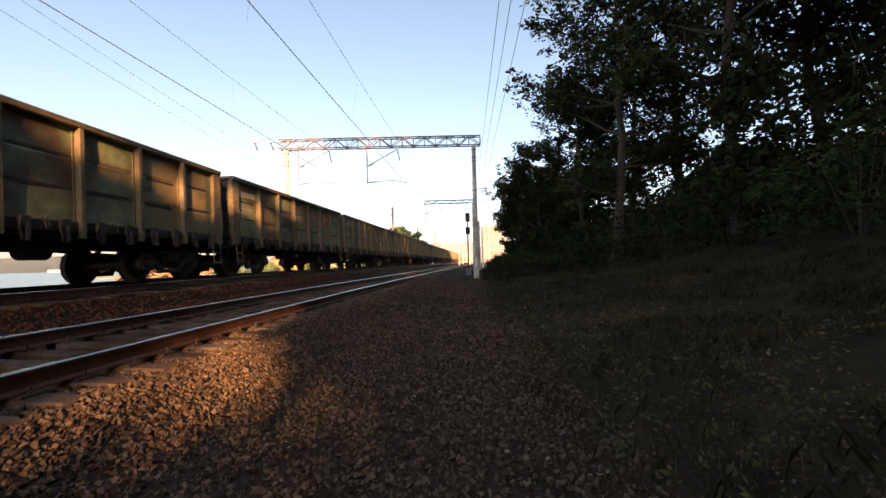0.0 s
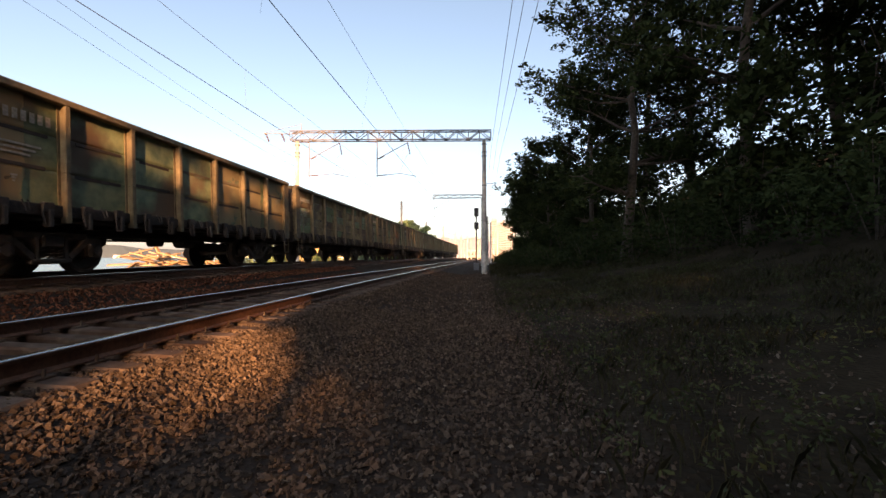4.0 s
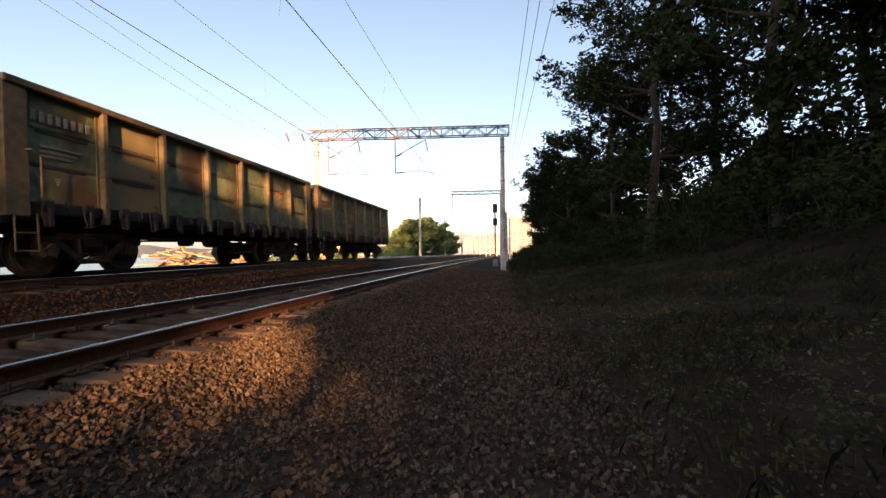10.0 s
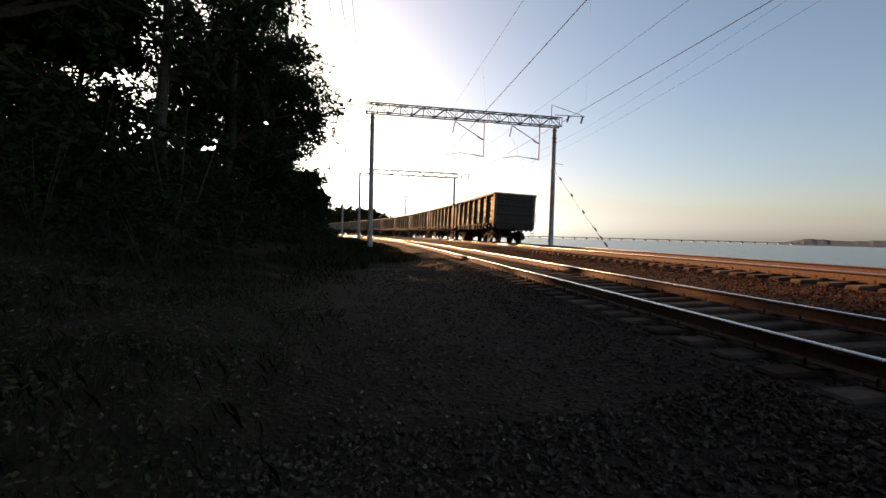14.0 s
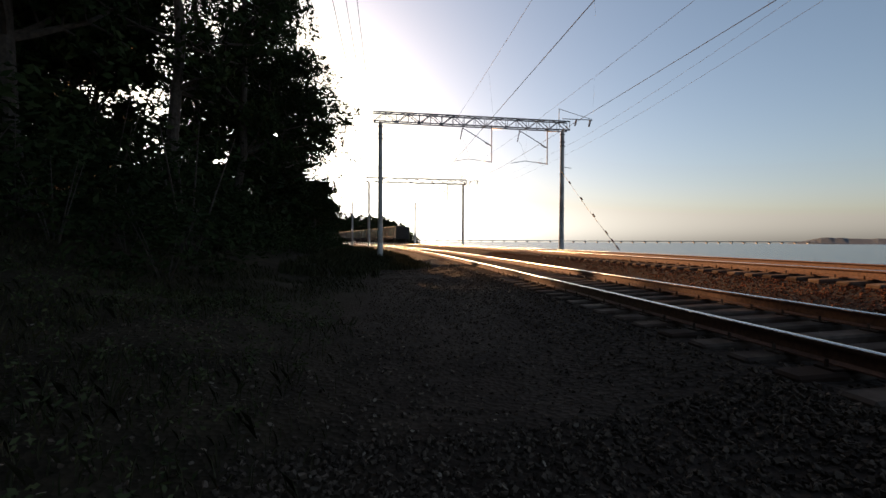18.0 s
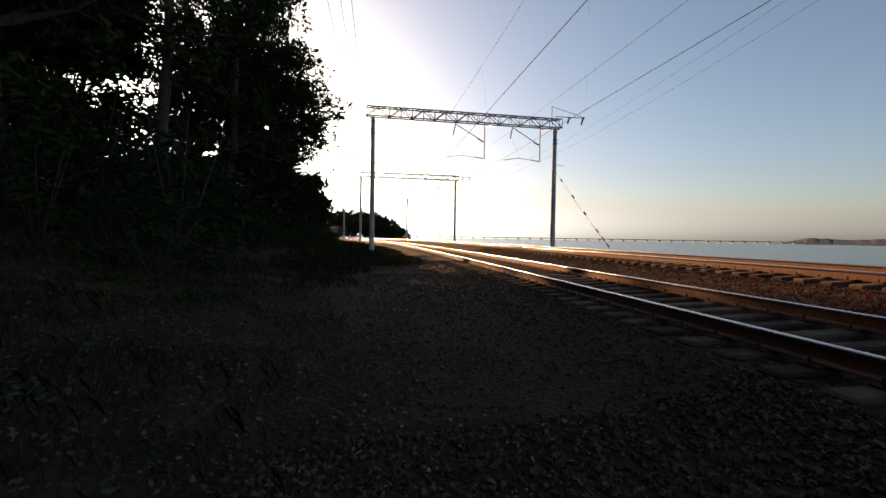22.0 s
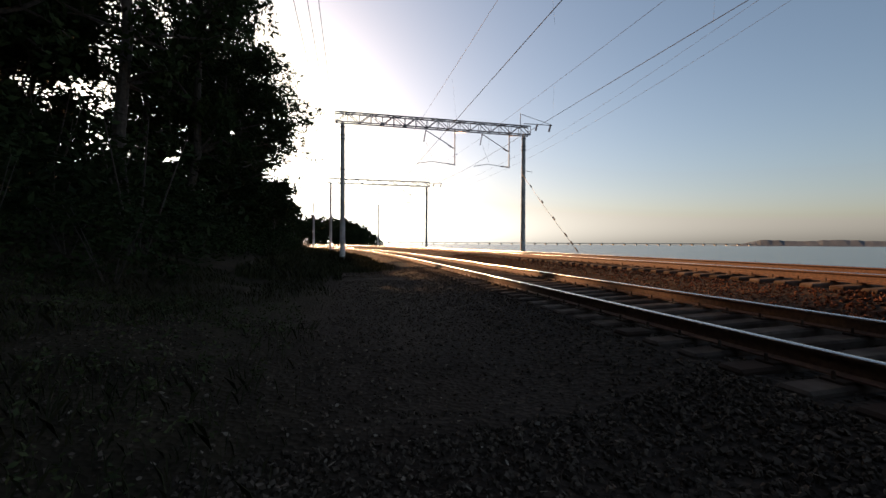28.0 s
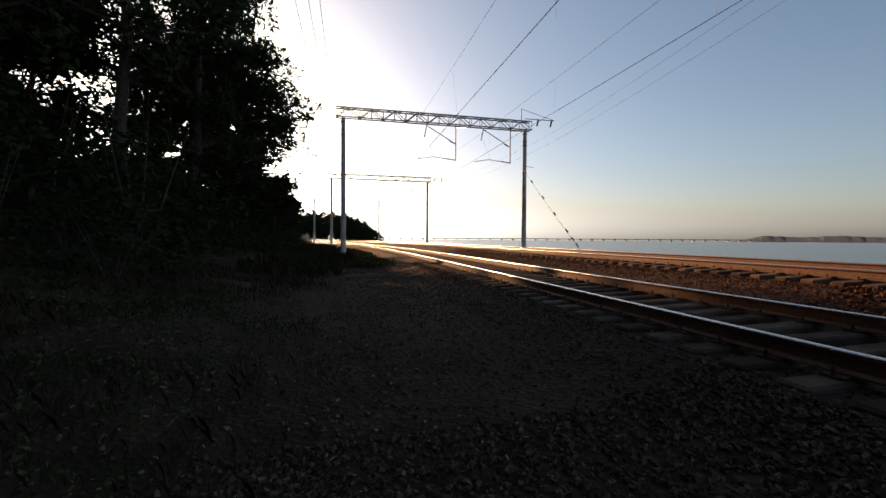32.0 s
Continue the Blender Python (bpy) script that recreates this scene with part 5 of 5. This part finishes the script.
for r in ((16, 110, 14, 3.2, M_WHITEB, "long white shed by the shore"), (13.5, 130, 16, 3.6, M_WHITEB, "white storage shed behind the tracks"),
          (19, 95, 10, 3.0, M_WHITEB, "pale shed among bushes")):
    shed(*r)
for az, d, w, h in ((27.5, 2300, 120, 22), (30, 2350, 60, 16), (26, 2300, 40, 34), (34, 2500, 90, 12), (38, 2500, 60, 12), (41.5, 2600, 110, 10), (62, 2700, 80, 10)):
    x, y = polar(az, d)
    g = thing("harbour_building", pose(x, y, -2.4, 0, 0, az), "white building on the far shore", "building", "far harbour")
    part("wall", box(B(), -w / 2, w / 2, -15, 15, 0, h), M_WHITEB, g)

# driftwood heap, crates and bushes on the shore side
rnd = random.Random(8)
x0, y0 = polar(33, 31)
heap = thing("timber_heap", pose(x0, y0, ground_z(x0, y0) + 0.1), "heap of weathered boards and driftwood by the track", "timber")
M_WOOD = mat("weathered_wood", (0.20, 0.13, 0.075), (0.34, 0.24, 0.15), 6.0, 0.85, 0, 0.3, vary=0.25)
for k in range(46):
    ln = rnd.uniform(0.8, 2.8)
    m = pose(rnd.uniform(-3, 3), rnd.uniform(-1, 1), 0.15 + rnd.uniform(0, 1.3) * rnd.uniform(0.4, 1), rnd.uniform(-12, 12), rnd.uniform(-18, 18) if k < 41 else 66, rnd.uniform(-40, 40))
    part("board", box(B(), -ln / 2, ln / 2, -0.14, 0.14, -0.04, 0.04, 0.008), M_WOOD, heap, at=m)
for az, d in ((55.8, 17.2), (52.5, 20)):
    x0, y0 = polar(az, d)
    g = thing("wooden_crate", pose(x0, y0, ground_z(x0, y0), 0, 0, 30), "low pale wooden crate among bushes by the shore", "crate")
    for z in (0.12, 0.42, 0.72, 1.02):
        for s in (-1, 1):
            part("slat", box(B(), -1.0, 1.0, s * 0.45 - 0.02, s * 0.45 + 0.02, z - 0.11, z + 0.11, 0.006), M_WOOD, g)
    for xx in (-0.9, 0, 0.9):
        part("batten", box(B(), xx - 0.05, xx + 0.05, -0.43, 0.43, 0.0, 1.1, 0.006), M_WOOD, g)
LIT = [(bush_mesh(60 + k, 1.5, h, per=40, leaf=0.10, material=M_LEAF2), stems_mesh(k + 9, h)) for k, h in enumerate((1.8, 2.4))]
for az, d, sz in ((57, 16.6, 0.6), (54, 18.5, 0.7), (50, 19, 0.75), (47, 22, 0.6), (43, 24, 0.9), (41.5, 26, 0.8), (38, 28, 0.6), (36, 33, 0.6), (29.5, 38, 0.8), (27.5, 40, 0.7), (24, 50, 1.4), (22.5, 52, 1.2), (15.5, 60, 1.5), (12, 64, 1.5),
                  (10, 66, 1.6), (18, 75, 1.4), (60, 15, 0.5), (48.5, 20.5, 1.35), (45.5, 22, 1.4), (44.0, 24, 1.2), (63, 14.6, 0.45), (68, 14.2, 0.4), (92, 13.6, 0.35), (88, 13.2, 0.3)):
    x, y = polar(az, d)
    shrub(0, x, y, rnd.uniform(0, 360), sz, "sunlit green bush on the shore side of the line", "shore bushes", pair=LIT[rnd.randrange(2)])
for k in range(30):
    y = 15 + 1.35 * k
    x = float(near_x(y)) - rnd.uniform(9.6, 9.8 + 0.16 * (y - 13))
    shrub(0, x, y, rnd.uniform(0, 360), rnd.uniform(0.3, 0.62), "low green bush beside the raised track bed", "shore bushes", pair=LIT[rnd.randrange(2)])
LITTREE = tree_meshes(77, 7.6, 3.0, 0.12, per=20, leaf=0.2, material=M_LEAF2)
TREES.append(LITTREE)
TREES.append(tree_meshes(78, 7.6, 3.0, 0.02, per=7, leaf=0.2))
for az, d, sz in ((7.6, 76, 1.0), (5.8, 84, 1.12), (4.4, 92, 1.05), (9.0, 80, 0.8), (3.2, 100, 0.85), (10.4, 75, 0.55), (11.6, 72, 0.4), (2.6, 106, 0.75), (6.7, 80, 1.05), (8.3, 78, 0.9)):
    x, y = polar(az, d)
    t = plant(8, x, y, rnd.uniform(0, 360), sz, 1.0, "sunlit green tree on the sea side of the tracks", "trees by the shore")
    t.location.z = -0.6
for az, d, sz in ((183.4, 268, 2.5), (182.4, 258, 2.6), (181.4, 250, 2.5), (180.4, 236, 2.3), (179.4, 220, 2.1), (178.4, 204, 2.0), (177.5, 194, 1.8), (176.6, 184, 1.7), (175.8, 178, 1.4),
                  (175.1, 172, 1.25), (174.4, 168, 1.0), (173.8, 166, 0.85), (173.2, 164, 0.7), (172.6, 162, 0.5)):
    x, y = polar(az, d)
    t = plant(9, x, y, rnd.uniform(0, 360), sz, 0.8, "dark tree clump where the line bends behind the wood", "trees on the bend")
    t.location.z = -0.3


# ---- pontoon on the water ----
def build_pontoon():
    g = thing("pontoon", pose(*polar(97.5, 100), -2.4, 0, 0, 8), "pale floating pontoon on the bay", "pontoon")
    for k in range(5):
        part("deck_section", box(B(), -0.9, 0.9, -6.5 + k * 2.7, -4.0 + k * 2.7, 0.05, 1.0, 0.08), M_WOOD, g)


build_pontoon()


# ---- loose ballast, weeds and litter ----
def stones(name, u0, u1, y0, y1, n, lo, hi, seed, xf, label, sink=0.2, m=None, fade=1.0):
    rng = np.random.default_rng(seed)
    y = rng.uniform(y0, y1, n)
    u = u0 + (u1 - u0) * rng.uniform(0, 1, n) ** fade
    base = xf(y)
    z = np.array([ground_z(float(b + k), float(q)) for b, k, q in zip(base, u, y)])
    size = rng.uniform(lo, hi, n)
    cube = np.array([(a, b, c) for a in (-1, 1) for b in (-1, 1) for c in (-1, 1)], float) * 0.5
    v = cube[None] * rng.uniform(0.45, 1.15, (n, 8, 3)) * size[:, None, None] * np.stack([rng.uniform(0.8, 1.35, n), rng.uniform(0.6, 1.1, n), rng.uniform(0.3, 0.75, n)], 1)[:, None]
    q = rng.normal(size=(n, 4))
    q /= np.linalg.norm(q, axis=1)[:, None]
    w, a, b, c = q.T
    R = np.stack([np.stack([1 - 2 * (b * b + c * c), 2 * (a * b - c * w), 2 * (a * c + b * w)], 1),
                  np.stack([2 * (a * b + c * w), 1 - 2 * (a * a + c * c), 2 * (b * c - a * w)], 1),
                  np.stack([2 * (a * c - b * w), 2 * (b * c + a * w), 1 - 2 * (a * a + b * b)], 1)], 1)
    v = np.einsum("nij,nkj->nki", R, v)
    v += np.stack([base + u, y, z + size * (0.5 - sink)], 1)[:, None]
    quads = np.array([(0, 1, 3, 2), (4, 6, 7, 5), (0, 4, 5, 1), (2, 3, 7, 6), (0, 2, 6, 4), (1, 5, 7, 3)])
    f = (np.arange(n)[:, None, None] * 8 + quads[None]).reshape(-1, 4)
    return tagged(new(name, arrays(name, v.reshape(-1, 3), f, m or M_STONE, True)), label, "ballast", kind="stuff")


stones("ballast_stones", 1.46, 5.6, -3, 10, 42000, 0.014, 0.046, 1, near_x, "loose grey-brown ballast stones beside the near track", fade=1.35)
stones("ballast_stones", 1.46, 5.2, 10, 32, 12000, 0.025, 0.06, 2, near_x, "loose ballast stones along the foot of the track", fade=1.35)
stones("ballast_stones", 1.46, 5.0, -20, -3, 8000, 0.016, 0.046, 3, near_x, "loose ballast stones in the shade beside the track", 0.35, fade=1.6)
stones("ballast_stones", -1.4, 1.4, -20, 26, 11000, 0.03, 0.06, 4, near_x, "ballast stones between the rails of the near track", 0.5)
stones("ballast_stones", 1.46, 3.7, -5, 26, 13000, 0.03, 0.07, 5, far_x, "rust-stained ballast on the slope of the far track", m=M_STONE2)
stones("ballast_stones", 1.46, 3.7, -30, -5, 14000, 0.018, 0.045, 8, far_x, "small rust-stained ballast on the slope towards the bend", 0.4, m=M_STONE2)
stones("ballast_stones", -1.4, 1.4, -18, 26, 6000, 0.03, 0.065, 6, far_x, "ballast stones between the rails of the far track", 0.5, m=M_STONE2)
stones("ballast_stones", 0.98, 1.55, 0, 14, 6500, 0.025, 0.055, 9, near_x, "ballast stones lying over the ends of the sleepers", 0.1)
stones("gravel", 4.0, 8.0, -8, 18, 9500, 0.010, 0.040, 7, near_x, "scattered gravel and clods on the trodden verge")


def blades(name, u0, u1, y0, y1, n, lo, hi, seed, label, wide=0.008):
    rng = np.random.default_rng(seed)
    y, u = rng.uniform(y0, y1, n), rng.uniform(0, 1, n) ** 0.7
    keep = np.array([fbm(a * 9, b, 0.45) + 0.35 * fbm(a * 9, b, 1.7) > -0.12 for a, b in zip(u, y)])
    y, u = y[keep], u0 + (u1 - u0) * u[keep]
    n = len(y)
    x = near_x(y) + u
    z = np.array([ground_z(float(a), float(b)) for a, b in zip(x, y)])
    h = rng.uniform(lo, hi, n)
    an, lean = rng.uniform(0, 6.283, n), rng.uniform(0.1, 0.7, n) * h
    side = np.stack([np.sin(an), -np.cos(an), np.zeros(n)], 1) * (wide * rng.uniform(0.6, 1.6, n))[:, None]
    p = np.stack([x, y, z - 0.01], 1)
    tip = p + np.stack([np.cos(an) * lean, np.sin(an) * lean, h], 1)
    mid = p + np.stack([np.cos(an) * lean * 0.3, np.sin(an) * lean * 0.3, h * 0.6], 1)
    v = np.stack([p - side, p + side, mid + side * 0.8, tip, mid - side * 0.8], 1).reshape(-1, 3)
    f = np.arange(n * 5).reshape(-1, 5)
    return tagged(new(name, arrays(name, v, f, M_GRASS)), label, "grass", kind="stuff")


blades("grass", 5.0, 13, -16, 26, 60000, 0.04, 0.20, 1, "dry grass and weeds on the woodland verge", 0.004)
blades("grass", 5.2, 10.5, 26, 60, 12000, 0.15, 0.5, 2, "grass on the verge beside the masts", 0.015)
blades("grass", 4.8, 8.5, -50, -16, 12000, 0.12, 0.45, 3, "grass at the shaded foot of the wood", 0.015)
blades("grass", 3.4, 9.5, -85, -28, 26000, 0.25, 0.6, 6, "rank dark grass between the track and the wood at the bend", 0.02)
blades("grass", 2.3, 6.0, -60, -20, 24000, 0.10, 0.32, 7, "short dark grass at the foot of the ballast", 0.014)
blades("grass", -12, -8.2, -40, 40, 9000, 0.15, 0.5, 4, "coarse grass on the sea-side bank", 0.015)


def weeds(seed, n, label):
    rng = np.random.default_rng(seed)
    y = rng.uniform(-10, 22, n)
    x = near_x(y) + rng.uniform(5.4, 12, n)
    c = [(float(a), float(b), ground_z(float(a), float(b)) + rng.uniform(0.03, 0.16)) for a, b in zip(x, y)]
    v, f = leaf_cloud(c, rng.uniform(0.06, 0.2, n), 10, 0.028, rng)
    tagged(new("weeds", arrays("weeds", v, f, M_WEED)), label, "weeds", kind="stuff")


weeds(5, 2600, "low broad-leaved weeds on the verge")


def leaf_litter(seed, u0, u1, y0, y1, n, size, label):
    """Fallen leaves: small bent scraps lying at all angles on the ground."""
    rng = np.random.default_rng(seed)
    y = rng.uniform(y0, y1, n)
    x = near_x(y) + rng.uniform(u0, u1, n)
    z = np.array([ground_z(float(a), float(b)) for a, b in zip(x, y)]) + 0.02 + rng.uniform(0, 0.03, n)
    an = rng.uniform(0, 6.283, n)
    s = size * rng.uniform(0.4, 1.3, n)
    a = np.stack([np.cos(an), np.sin(an), rng.normal(0, 0.25, n)], 1) * s[:, None]
    b = np.stack([-np.sin(an), np.cos(an), rng.normal(0, 0.35, n)], 1) * (s * rng.uniform(0.3, 0.7, n))[:, None]
    p = np.stack([x, y, z], 1)
    lift = np.zeros((n, 3))
    lift[:, 2] = s * rng.uniform(0.0, 0.35, n)
    v = np.stack([p - a, p - a * 0.2 - b, p + a * 0.5 - b * 0.8 + lift, p + a + lift, p + a * 0.4 + b + lift, p - a * 0.3 + b * 0.9], 1).reshape(-1, 3)
    tagged(new("leaf_litter", arrays("leaf_litter", v, np.arange(n * 6).reshape(-1, 6), M_LITTER)), label, "leaves", kind="stuff")


M_LITTER = stone_paint("dry_fallen_leaf", (0.11, 0.085, 0.06), (0.17, 0.135, 0.10))
leaf_litter(2, 3.0, 9.0, -6, 9, 1900, 0.022, "pale dry leaves fallen on the verge")
leaf_litter(3, 3.4, 8.0, 9, 30, 900, 0.035, "dry leaves and scraps along the path")


# ---- motion of the train ----
def motions():
    for k, w in enumerate(WAGONS):
        walk(w, [(i / 2, wagon_pose(k, i / 2)) for i in range(0, 65)])
        for o in w.children_recursive:
            if o.name.split(".")[0] == "wheelset":
                x, y, z = o.matrix_basis.translation
                walk(o, [(i / 30, pose(x, y, z, 0, math.degrees(run(i / 30) / 0.475) % 360, 0)) for i in range(0, 960)])


motions()
